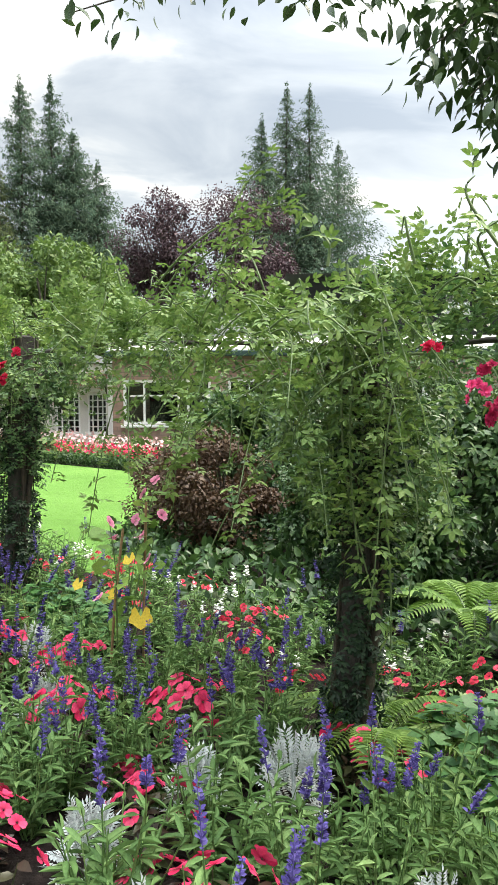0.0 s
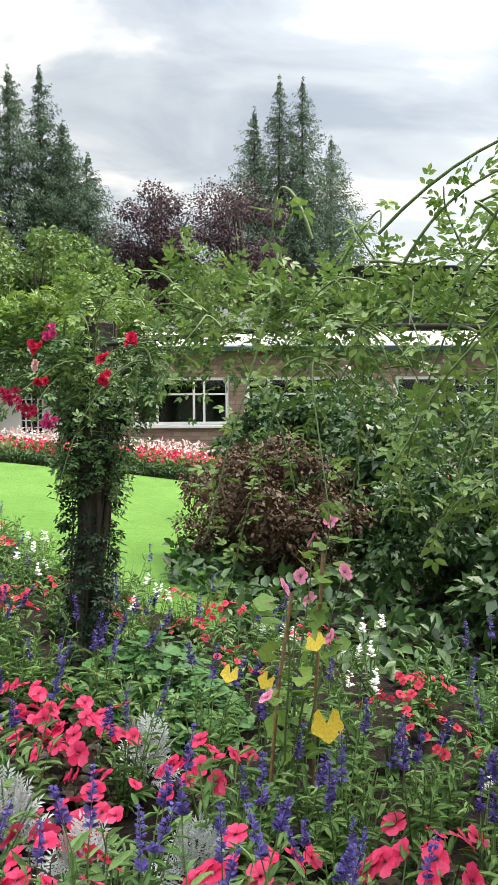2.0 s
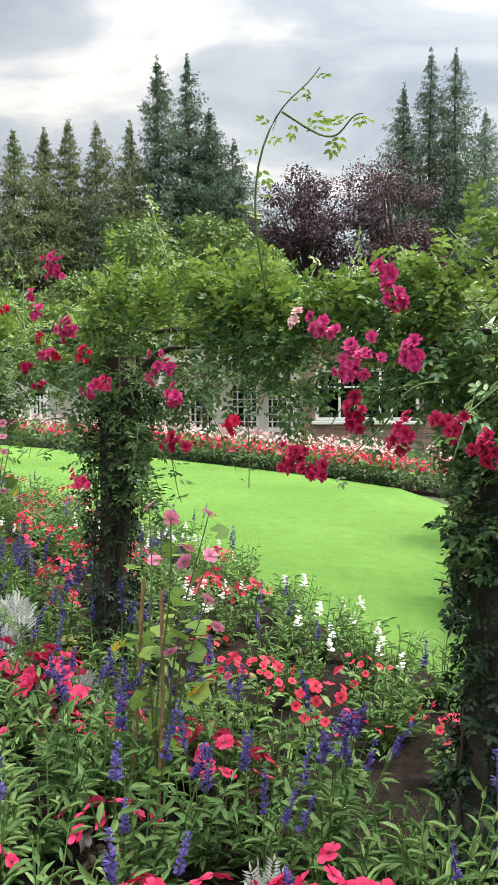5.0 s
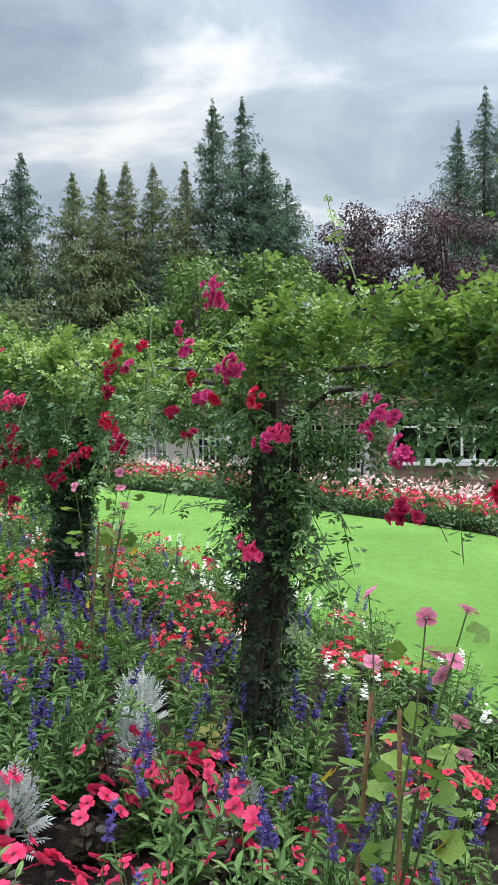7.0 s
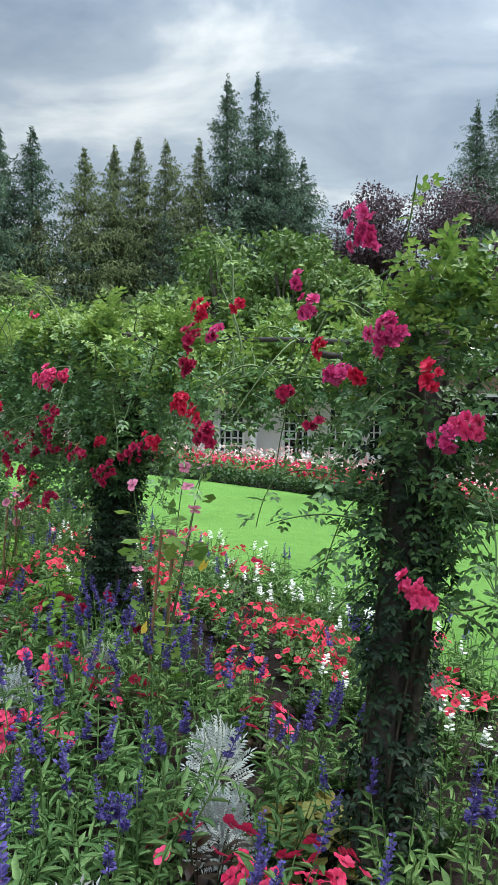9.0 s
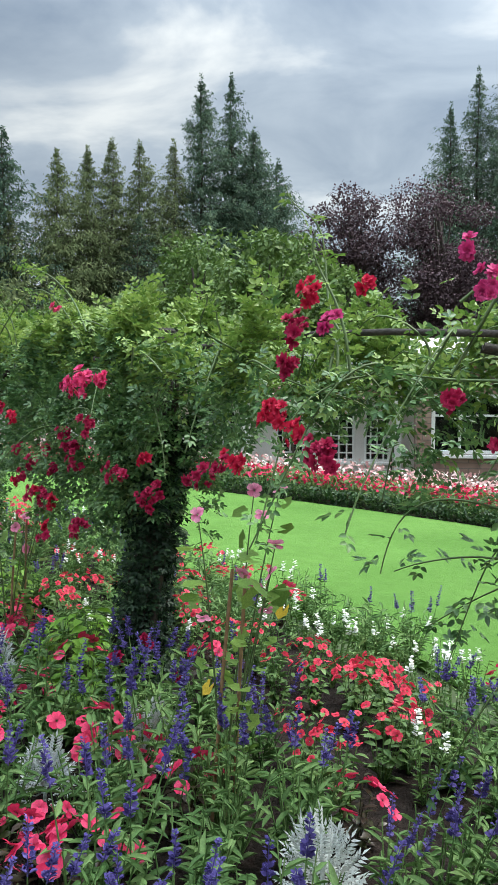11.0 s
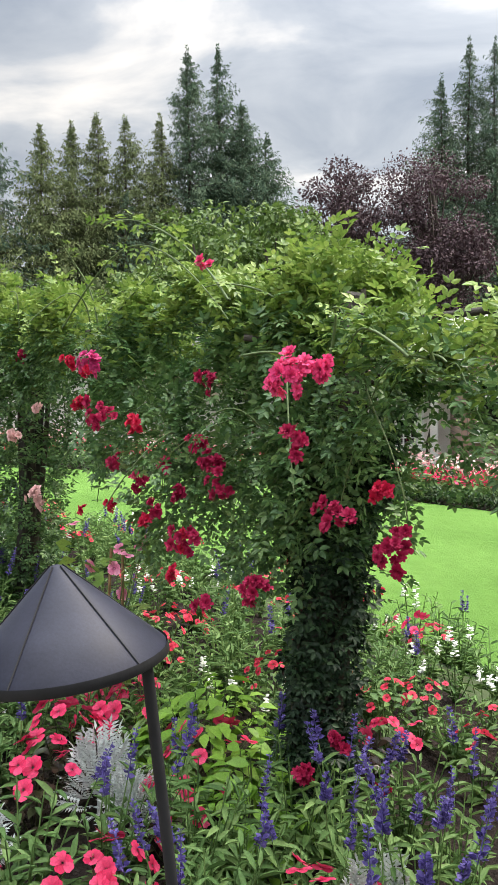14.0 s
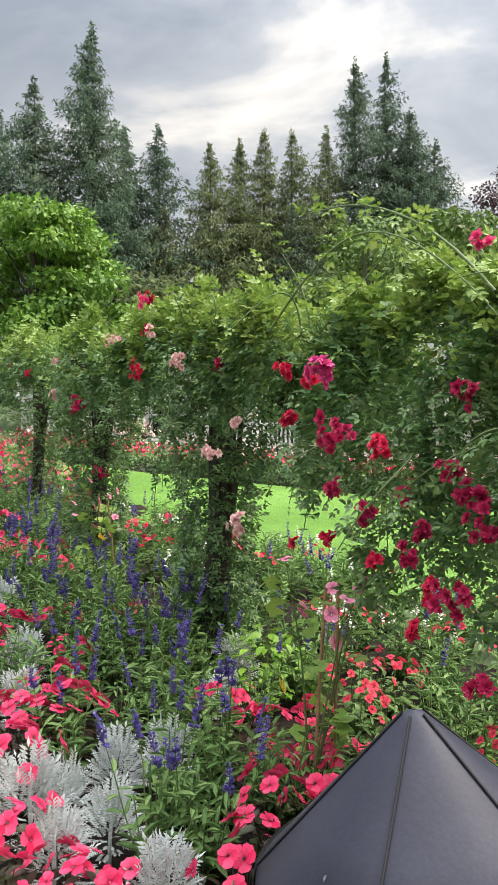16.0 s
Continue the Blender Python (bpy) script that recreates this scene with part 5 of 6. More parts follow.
C, G, S, H, P_ = "crimson", "magenta", "scarlet", "pink", "pale"
TRUSSES = {
    1: [(0.54, 2.41, 1.71, S, 2, .04), (0.67, 2.30, 1.65, C, 2, .04), (0.65, 2.31, 1.59, H, 4, .06), (0.68, 2.28, 1.53, C, 4, .07)],
    2: [(-1.17, 3.95, 1.71, S, 3, .04), (-2.09, 4.87, 1.73, G, 6, .09), (-2.00, 4.79, 1.64, G, 16, .12), (-1.85, 4.64, 1.65, G, 6, .07), (-1.91, 4.69, 1.80, G, 5, .06), (-1.93, 4.72, 1.87, G, 3, .04),
        (-1.56, 4.37, 1.75, G, 3, .05), (-2.18, 4.95, 1.75, P_, 3, .04), (-1.64, 4.44, 1.69, S, 4, .05)],
    20: [(-1.62, 4.44, 1.62, P_, 2, .03), (-1.58, 4.39, 1.55, S, 2, .04), (-1.30, 4.13, 1.64, S, 1, .03), (-1.29, 4.12, 1.58, S, 2, .04), (-1.99, 4.76, 1.50, C, 7, .08), (-1.87, 4.66, 1.45, C, 9, .1),
         (-1.77, 4.56, 1.48, C, 6, .08), (-1.68, 4.49, 1.44, C, 9, .09), (-2.39, 5.14, 1.43, S, 3, .05), (-2.17, 4.94, 1.34, C, 9, .1), (-2.09, 4.87, 1.32, C, 5, .07), (-1.54, 4.35, 1.39, G, 5, .06)],
    3: [(-2.61, 5.35, 1.33, C, 7, .08), (-2.70, 5.43, 1.60, G, 8, .10), (-2.64, 5.38, 1.49, G, 6, .08), (-3.06, 5.84, 1.52, H, 5, .07), (-3.26, 5.95, 1.76, G, 5, .07), (-3.34, 6.03, 1.65, S, 4, .05),
        (-3.35, 6.00, 2.03, G, 11, .10), (-3.28, 5.97, 1.75, G, 9, .09), (-3.40, 6.09, 1.64, G, 7, .07), (-3.52, 6.21, 1.84, G, 6, .07)],
    30: [(-3.57, 6.25, 1.92, G, 3, .04), (-3.89, 6.54, 1.78, G, 5, .06), (-3.57, 6.25, 1.59, C, 5, .06), (-3.48, 6.16, 1.50, C, 3, .05), (-3.47, 6.14, 1.72, S, 3, .06), (-3.80, 6.46, 1.86, S, 3, .05),
         (-3.16, 5.86, 1.64, S, 4, .07), (-3.14, 5.85, 1.12, H, 9, .08), (-3.11, 5.82, 1.49, G, 5, .06), (-3.98, 6.56, 1.76, C, 7, .08), (-4.00, 6.61, 1.67, C, 5, .06), (-3.94, 6.55, 1.85, S, 6, .07)],
    4: [(-4.9, 7.3, 1.58, H, 14, .11), (-4.83, 7.32, 1.62, H, 6, .06), (-4.86, 7.36, 1.42, C, 7, .09), (-4.62, 7.39, 1.17, C, 11, .09), (-4.77, 7.41, 1.24, C, 7, .08), (-5.0, 7.62, 0.98, C, 8, .08), (-4.66, 7.42, 1.31, S, 4, .05),
        (-4.06, 6.76, 1.53, S, 8, .08), (-3.87, 6.43, 1.44, C, 7, .08), (-3.90, 6.52, 1.44, C, 5, .06), (-4.16, 6.76, 1.37, S, 4, .07)],
    40: [(-4.02, 6.66, 1.53, S, 3, .06), (-3.97, 6.62, 1.47, S, 4, .06), (-4.30, 6.92, 1.30, C, 6, .08), (-4.23, 6.86, 1.35, C, 5, .07), (-4.74, 7.87, 0.44, C, 5, .06), (-4.83, 7.74, 0.40, C, 4, .05), (-4.59, 7.93, 0.27, C, 4, .05),
         (-5.21, 7.77, 1.92, H, 2, .04), (-5.53, 8.3, 1.03, S, 3, .04), (-5.21, 8.0, 1.28, C, 6, .08), (-5.64, 7.99, 1.61, G, 8, .08), (-5.57, 7.89, 1.44, C, 10, .10), (-5.45, 7.85, 1.42, S, 5, .06)],
    41: [(-5.85, 8.5, 1.02, S, 2, .04), (-5.32, 8.05, 1.02, S, 4, .06), (-5.36, 8.1, 0.88, S, 3, .04), (-5.34, 7.77, 1.18, C, 5, .07), (-5.23, 7.69, 1.10, C, 7, .08), (-5.14, 7.61, 0.93, C, 4, .05), (-5.75, 8.2, 1.60, S, 4, .05)],
    42: [(-5.26, 8.05, 1.57, C, 5, 0.07), (-5.71, 8.47, 1.23, C, 4, 0.06), (-5.57, 8.34, 1.17, C, 5, 0.07), (-5.44, 8.22, 1.25, C, 3, 0.05), (-5.29, 8.08, 1.35, C, 5, 0.06), (-5.36, 8.14, 1.15, C, 5, 0.06), (-5.18, 7.98, 1.22, C, 5, 0.06), (-5.24, 8.03, 1.29, C, 4, 0.06), (-5.74, 8.50, 1.05, S, 3, 0.04), (-5.96, 8.70, 1.45, S, 3, 0.04)],
    50: [(-7.36, 10.08, 1.64, C, 5, 0.07), (-8.45, 11.09, 1.35, C, 6, 0.09), (-7.86, 10.54, 0.95, C, 7, 0.09), (-7.25, 9.97, 2.05, S, 4, 0.06), (-7.72, 10.41, 1.85, P_, 4, 0.07), (-7.26, 9.98, 1.87, S, 4, 0.06), (-6.51, 9.29, 1.67, C, 4, 0.07), (-6.56, 9.33, 1.24, P_, 4, 0.05), (-6.29, 9.08, 0.95, P_, 4, 0.06), (-6.35, 9.13, 1.39, P_, 4, 0.05), (-10.53, 13.03, 1.70, H, 3, 0.05)],
    5: [(-5.90, 8.41, 1.62, S, 4, .05), (-6.64, 9.11, 1.66, P_, 4, .06), (-6.57, 9.04, 1.67, P_, 4, .06), (-6.31, 8.80, 1.29, P_, 4, .05), (-6.12, 8.61, 1.05, P_, 5, .06), (-7.04, 9.47, 1.63, S, 9, .09),
        (-6.91, 9.35, 1.81, P_, 5, .07), (-6.99, 9.43, 1.98, H, 5, .07)],
    6: [(-7.36, 9.77, 1.80, P_, 5, .08), (-7.93, 10.30, 1.39, C, 9, .10), (-8.55, 10.94, 1.44, P_, 4, .06), (-8.45, 10.84, 1.70, P_, 4, .06), (-9.35, 11.74, 1.60, S, 4, .06), (-10.85, 13.04, 1.71, H, 4, .07)],
}
for k, rows in TRUSSES.items():
    rose = ROSES[k if k < 10 else k // 10]
    r = np.random.default_rng(1200 + k)
    for px, py, pz, colour, count, spread in rows:
        rose_cluster(rose, (px, py, pz), colour, count, spread, r)

# ---- garden lamps ----


def garden_lamp(x, y, tip, lean, size=1.0, seam_turn=0.0):
    lamp = thing("garden_lamp", (x, y, -0.02), "dark painted metal garden lamp with a conical shade, leaning a little", "garden lamp", "garden lamps")
    lamp.matrix_basis = pose(x + 0.153 * tip, y, -0.02, 0, -8.8, 0)
    R, hgt, rim = 0.149 * size, 0.142 * size, 0.012
    t = tip + 0.02
    shade, rb = [(0.001, t - 0.006), (0.009, t - 0.0085)], t - hgt
    shade += [(R * f, t - hgt * f) for f in (0.09, 0.35, 0.65, 1.0)]
    shade += [(R + 0.002, rb - rim), (R - 0.004, rb - rim), (R - 0.006, rb), (0.02, t - 0.03), (0.001, t - 0.03)]
    sh = child("shade", quads_mesh("shade", *lathe(shade, 80), M_LAMP), lamp)
    child("rim", quads_mesh("rim", *lathe([(R + 0.0025, rb + 0.002), (R + 0.004, rb - rim), (R - 0.002, rb - rim - 0.003), (R - 0.004, rb - 0.002)], 48), M_LAMP_SEAM), sh, "dark rolled rim")
    for s in range(5):
        a = s * 2 * math.pi / 5 - 1.72 + seam_turn
        f = np.linspace(0.06, 1.0, 5)
        line = np.stack([np.cos(a) * (R * f + 0.0012), np.sin(a) * (R * f + 0.0012), t + 0.0006 - hgt * f], 1)
        child("seam", quads_mesh("seam", *tube(line, 0.0013, 6), M_LAMP_SEAM), sh)
    rs = np.random.default_rng(int(abs(x) * 100))
    for s in range(8):
        a, f = rs.uniform(0, 6.28), rs.uniform(0.2, 0.97)
        c = np.array([math.cos(a) * R * f, math.sin(a) * R * f, t + 0.0008 - hgt * f])
        d = np.array([math.cos(a) * R, math.sin(a) * R, -hgt])
        child("scuff", quads_mesh("scuff", *strew(LEAF, [c], [d], [(math.cos(a), math.sin(a), 1.2)], rs.uniform(0.0025, 0.006), rs.uniform(0.0025, 0.005)), M_LAMP_SPECK), sh)
    z = np.linspace(0, rb + 0.006, 6)
    stem = np.stack([0.112 * size + lean * (rb - z), 0.03 + 0 * z, z], 1)
    child("stem", quads_mesh("stem", *tube(stem, 0.0092, 12), M_LAMP_SEAM, True), lamp)
    child("stem_collar", quads_mesh("stem_collar", *lathe([(0.012, 0.0), (0.03, 0.0), (0.028, 0.05), (0.012, 0.06)], 12), M_LAMP_SEAM), lamp, m=pose(float(stem[0, 0]), float(stem[0, 1]), 0.0))
    child("lamp_holder", quads_mesh("lamp_holder", *lathe([(0.001, rb - 0.005), (0.035, rb - 0.005), (0.035, rb + 0.06), (0.001, rb + 0.06)], 12), M_LAMP_SEAM), lamp)
    return lamp


garden_lamp(-1.77, 3.25, 1.255, 0.0, 1.2, -0.22)
garden_lamp(-5.133, 6.50, 1.305, 0.0)

# ---- plants of the beds: one of each build, then copies ----


def stems_and_leaves(r, stems, height, spread, leaves, length, width, template=LEAF_FINE, tilt=0.35):
    wood, lp, ld, ls, tips = [], [], [], [], []
    for s in range(stems):
        az = s * 2.4 + r.normal(0, 0.3)
        lean = spread * r.uniform(0.15, 1.0)
        h = height * r.uniform(0.75, 1.1)
        f = np.linspace(0, 1, 4)
        line = np.stack([np.cos(az) * lean * f**0.8, np.sin(az) * lean * f**0.8, -0.02 + h * f], 1)
        wood.append(tube(line, np.linspace(0.004, 0.002, 4), 3))
        tips.append(line[-1])
        for j in range(leaves):
            g = 0.12 + 0.88 * (j + r.random()) / leaves
            c = np.array([np.interp(g, f, line[:, q]) for q in range(3)])
            a2 = j * 1.57 + r.normal(0, 0.35)
            lp.append(c)
            ld.append((np.cos(a2) + np.cos(az) * 0.4, np.sin(a2) + np.sin(az) * 0.4, r.normal(tilt, 0.25)))
            ls.append(length * r.uniform(0.65, 1.15) * (1.1 - 0.35 * g))
    lp, ld, ls = np.array(lp), np.array(ld), np.array(ls)
    up = np.tile((0.0, 0, 1), (len(lp), 1)) + r.normal(0, 0.25, (len(lp), 3))
    return merge(wood), strew(template, lp, ld, up, ls, ls * width), np.array(tips)


def salvia(seed, spikes, height):
    r = np.random.default_rng(seed)
    if spikes > 1:
        ob = thing("salvia_plant", (0, 0, 0), "leafy green salvia with upright dark violet flower spikes", "salvia", "salvias in the bed")
    else:
        ob = thing("leafy_bedding_plant", (0, 0, 0), "bushy bedding plant with narrow fresh green leaves", "bedding plant", "leafy plants in the bed")
    wood, leaves, tips = stems_and_leaves(r, 13, height, 0.175, 10, 0.085, 0.27, LEAF)
    stalks, heads = [], []
    for q in range(spikes):
        base = tips[q % len(tips)]
        h, fl = r.uniform(0.13, 0.24), r.uniform(0.55, 0.8)
        way = unit(np.array([base[0] * 0.8 + r.normal(0, 0.08), base[1] * 0.8 + r.normal(0, 0.08), 0.6]))
        f = np.linspace(0, 1, 5)[:, None]
        foot = base + way * h * (1 - fl)
        stalks.append(tube(base - way * 0.05 + (foot - base + way * 0.06) * f, np.linspace(0.0022, 0.0016, 5), 4))
        k = 60
        g = np.clip((np.floor(r.random(k) * 10) + r.normal(0.5, 0.16, k)) / 10, 0, 1)
        a = r.uniform(0, 6.28, k)
        d = np.stack([np.cos(a), np.sin(a), np.full(k, 0.55)], 1)
        spot = foot + way * (h * fl * g)[:, None] + d * 0.003
        sz = 0.0158 * (1.25 - 0.7 * g)
        heads.append(merge([strew(LEAF, spot, d, np.tile((0.0, 0, 1), (k, 1)) + r.normal(0, 0.4, (k, 3)), sz, sz * 0.8), tube(foot + way * h * fl * f, np.linspace(0.0018, 0.001, 5), 4)]))
    child("foliage", quads_mesh("foliage", *merge([wood, leaves] + stalks), M_SALVIA_LEAF), ob)
    for q, head in enumerate(heads):
        child("flower_spike", quads_mesh("flower_spike", *head, M_VIOLET), ob, "dark violet flower spike" if q == 0 else "")
    return ob


def five_petals(r, size, material, name):
    k = 5
    az = np.arange(k) * 2 * np.pi / k + 0.2
    d = np.stack([np.cos(az), np.sin(az), r.normal(0.17, 0.12, k)], 1)
    v, q = strew(PETAL_FINE, d * 0.002, d, np.tile((0.0, 0, 1), (k, 1)) + r.normal(0, 0.12, (k, 3)), size * r.uniform(0.85, 1.1, k), size * r.uniform(0.96, 1.12, k))
    return quads_mesh(name, v, q, material, True)


def bedding(seed, material, leaf_material, label, blooms, size=0.030, height=0.24):
    r = np.random.default_rng(seed)
    ob = thing("impatiens_plant", (0, 0, 0), label, "bedding flower", "bedding flowers in the bed")
    wood, leaves, tips = stems_and_leaves(r, 9, height, 0.15, 7, 0.075, 0.48, LEAF_FINE, 0.15)
    child("foliage", quads_mesh("foliage", *merge([wood, leaves]), leaf_material), ob)
    forms = [five_petals(r, size, material, "blossom") for _ in range(3)]
    for b in range(blooms):
        a, rad = b * 2.4 + r.normal(0, 0.4), 0.16 * math.sqrt((b + 0.5) / blooms)
        up = Vector((math.cos(a) * 0.6 + r.normal(0, 0.3) - 0.25, math.sin(a) * 0.6 + r.normal(0, 0.3) - 0.35, 0.75))
        m = Matrix.Translation((math.cos(a) * rad, math.sin(a) * rad, height * (1.12 - 1.6 * rad) + r.uniform(-0.02, 0.04))) @ up.to_track_quat("Z", "Y").to_matrix().to_4x4() @ Matrix.Scale(r.uniform(0.8, 1.15), 4)
        child("blossom", forms[b % 3], ob, "", m)
    return ob


def dusty_miller(seed):
    r = np.random.default_rng(seed)
    ob = thing("dusty_miller", (0, 0, 0), "silvery white dusty miller with deeply lobed leaves", "foliage plant", "dusty millers in the bed")
    k = 76
    a, f = np.arange(k) * 2.4, np.arange(k) / k
    d = np.stack([np.cos(a) * (0.25 + 0.9 * f), np.sin(a) * (0.25 + 0.9 * f), 1.15 - 0.95 * f], 1)
    base = np.stack([np.cos(a) * 0.035, np.sin(a) * 0.035, 0.05 + 0.15 * (1 - f)], 1)
    s = r.uniform(0.085, 0.13, k)
    child("leaves", quads_mesh("leaves", *strew(LOBED, base, d, np.tile((0.0, 0, 1), (k, 1)) + r.normal(0, 0.2, (k, 3)), s, s), M_SILVER_LEAF), ob)
    child("stem", quads_mesh("stem", *tube([(0, 0, -0.03), (0, 0, 0.1), (0.01, 0, 0.22)], [0.008, 0.007, 0.004], 5), M_SILVER_LEAF), ob)
    return ob


def snapdragon(seed, spikes=3):
    r = np.random.default_rng(seed)
    ob = thing("snapdragon_plant", (0, 0, 0), "snapdragon with white flower heads on leafy green stems", "snapdragon", "snapdragons in the bed")
    wood, leaves, tips = stems_and_leaves(r, 8, 0.36, 0.14, 14, 0.05, 0.27, LEAF)
    child("foliage", quads_mesh("foliage", *merge([wood, leaves]), M_SNAP_LEAF), ob)
    for s in range(spikes):
        k = 16
        g, a = r.random(k), r.uniform(0, 6.28, k)
        d = np.stack([np.cos(a), np.sin(a), np.full(k, 0.3)], 1)
        q = tips[s] + np.stack([0 * g, 0 * g, -0.02 + 0.08 * g], 1)
        sz = 0.022 * (1.15 - 0.5 * g)
        child("flower_head", quads_mesh("flower_head", *strew(PETAL, q, d, np.tile((0.0, 0, 1), (k, 1)), sz, sz), M_WHITE), ob)
    return ob


def round_leaf(sides=15):
    a = np.linspace(-2.7, 2.7, sides)
    rad = 0.5 * (1 + 0.13 * np.cos(a * 5))
    rim = np.stack([np.sin(a) * rad, 0.45 + np.cos(a) * rad, 0.07 + 0 * a], 1)
    v = np.concatenate([[(0, 0.42, 0)], rim])
    return v, np.array([(0, i, i + 1, i + 2) for i in range(1, sides - 1, 2)])


ROUND = round_leaf()


def clump(name, label, category, material, seed, n, radius, height, leaf, template=ROUND, wide=1.0):
    """A mound of broad leaves on thin stalks."""
    r = np.random.default_rng(seed)
    ob = thing(name, (0, 0, 0), label, category)
    a, f = r.uniform(0, 6.28, n), np.sqrt(r.random(n))
    p = np.stack([np.cos(a) * f * radius, np.sin(a) * f * radius, height * (1 - 0.75 * f**2) * r.uniform(0.55, 1.0, n)], 1)
    d = np.stack([np.cos(a) + r.normal(0, 0.5, n), np.sin(a) + r.normal(0, 0.5, n), r.normal(-0.15, 0.2, n)], 1)
    up = np.stack([np.cos(a) * 0.4, np.sin(a) * 0.4, np.ones(n)], 1) + r.normal(0, 0.2, (n, 3))
    s = leaf * r.uniform(0.7, 1.2, n)
    child("leaves", quads_mesh("leaves", *strew(template, p, d, up, s, s * wide), material), ob)
    stalks = [tube([(q[0] * 0.15, q[1] * 0.15, -0.03), (q[0] * 0.7, q[1] * 0.7, q[2] * 0.6), q], 0.0022, 3) for q in p[::3]]
    child("stem", quads_mesh("stem", *merge(stalks), M_STEM), ob)
    return ob


def fern(seed, fronds=11, length=0.5):
    r = np.random.default_rng(seed)
    ob = thing("fern", (0, 0, 0), "light green fern with arching feathery fronds", "fern", "ferns by the post")
    for k in range(fronds):
        a = k * 2.4 + r.normal(0, 0.2)
        L = length * r.uniform(0.75, 1.1)
        f = np.linspace(0, 1, 26)
        line = np.stack([np.cos(a) * L * f * 0.95, np.sin(a) * L * f * 0.95, 0.03 + L * (1.0 * f - 0.95 * f**2)], 1)
        side = np.array([-np.sin(a), np.cos(a), 0])
        along = unit(np.gradient(line, axis=0))
        p = np.concatenate([line[3:], line[3:]])
        d = np.concatenate([side + along[3:] * 0.35, -side + along[3:] * 0.35])
        s = np.tile(0.20 * L * np.sin(np.pi * (0.12 + 0.88 * f[3:])) ** 0.8 + 0.006, 2)
        fr = child("frond", quads_mesh("frond", *strew(LEAF, p, d, np.tile((0.0, 0, 1), (len(p), 1)), s, s * 0.24), M_FERN_LEAF), ob)
        child("midrib", quads_mesh("midrib", *tube(line, np.linspace(0.0035, 0.001, 26), 4), M_STEM), fr)
    return ob


def mallow(seed, x, y, height, yellow=1):
    r = np.random.default_rng(seed)
    ob = thing("staked_mallow", (x, y, 0), "tall pink-flowered mallow with pale leaves tied to brown bamboo stakes", "mallow", "staked mallows", turn=float(r.uniform(0, 360)))
    for s in range(2):
        bx, by = r.normal(0, 0.07), r.normal(0, 0.07)
        line = np.array([(bx, by, -0.05), (bx * 0.8, by * 0.8, height * 0.5), (bx * 0.6 + 0.02, by * 0.6, height * r.uniform(0.82, 0.95))])
        child("bamboo_stake", quads_mesh("bamboo_stake", *tube(line, 0.0065, 7), M_STAKE, True), ob)
    lp, ld, ls, stalks = [], [], [], []
    blooms = [five_petals(r, 0.028, M_PINK, "blossom") for _ in range(2)]
    for s in range(5):
        a = r.uniform(0, 6.28)
        h = height * r.uniform(0.8, 1.12)
        f = np.linspace(0, 1, 9)
        line = np.stack([np.cos(a) * 0.16 * f**1.5 + 0.012 * np.sin(f * 9 + s), np.sin(a) * 0.16 * f**1.5, -0.02 + h * f], 1)
        child("stem", quads_mesh("stem", *tube(line, np.linspace(0.006, 0.002, 9), 5), M_STEM), ob)
        for j in range(9):
            g = 0.25 + 0.72 * r.random() ** 0.8
            c = np.array([np.interp(g, f, line[:, q]) for q in range(3)])
            w = unit(np.array([r.normal(), r.normal(), 0.1]))
            lp.append(c + w * 0.035)
            stalks.append(tube([c, c + w * 0.02 + (0, 0, 0.004), c + w * 0.037], 0.0014, 3))
            ld.append(w)
            ls.append(r.uniform(0.045, 0.085))
        for j in range(2):
            c = line[-1] if j == 0 else np.array([np.interp(r.uniform(0.65, 0.95), f, line[:, q]) for q in range(3)]) + r.normal(0, 0.04, 3)
            face = Vector((r.normal(-0.2, 0.6), r.normal(-0.4, 0.6), 0.7))
            child("blossom", blooms[j % 2], ob, "soft pink blossom" if s == 0 and j == 0 else "", Matrix.Translation(c) @ face.to_track_quat("Z", "Y").to_matrix().to_4x4())
    lp, ld, ls = np.array(lp), np.array(ld), np.array(ls)
    up = np.tile((-0.1, -0.4, 0.8), (len(lp), 1)) + r.normal(0, 0.6, (len(lp), 3))
    child("leaves", quads_mesh("leaves", *merge([strew(ROUND, lp, ld, up, ls, ls)] + stalks), M_MALLOW_LEAF), ob)
    for j in range(yellow):
        c = np.array([r.normal(0, 0.1), r.normal(0, 0.1), height * r.uniform(0.35, 0.75)])
        big = 0.06
        child("yellow_leaf", quads_mesh("yellow_leaf", *strew(ROUND, [c], [(r.normal(0, 0.4), -0.5, -0.8)], [(0.2, -0.9, 0.5)], big, big * 1.1), M_YELLOW_LEAF), ob, "yellowed leaf")
    return ob


SALVIAS = [salvia(2000 + i, sp, h) for i, (sp, h) in enumerate([(4, 0.36), (5, 0.40), (3, 0.34), (4, 0.38)])]
GREEN_SALVIAS = [salvia(2050 + i, sp, h) for i, (sp, h) in enumerate([(1, 0.36), (0, 0.33)])]
CORAL_LABEL = "bedding impatiens with coral red flowers over bronze leaves"
REDS = [bedding(2100 + i, M_CORAL, M_BRONZE_LEAF, CORAL_LABEL, b, 0.031) for i, b in enumerate((11, 14, 9))]
REDS_B = [bedding(2130 + i, M_ORANGE, M_SNAP_LEAF, "bedding plant with small orange red flowers over green leaves", b, 0.021, 0.3) for i, b in enumerate((14, 11))]
SILVERS = [dusty_miller(2200 + i) for i in range(3)]
SNAPS = [snapdragon(2300 + i) for i in range(3)]
PROTO = {"salvia": SALVIAS, "green": GREEN_SALVIAS, "red": REDS, "red_b": REDS_B, "silver": SILVERS, "snap": SNAPS}
used, taken = {}, []
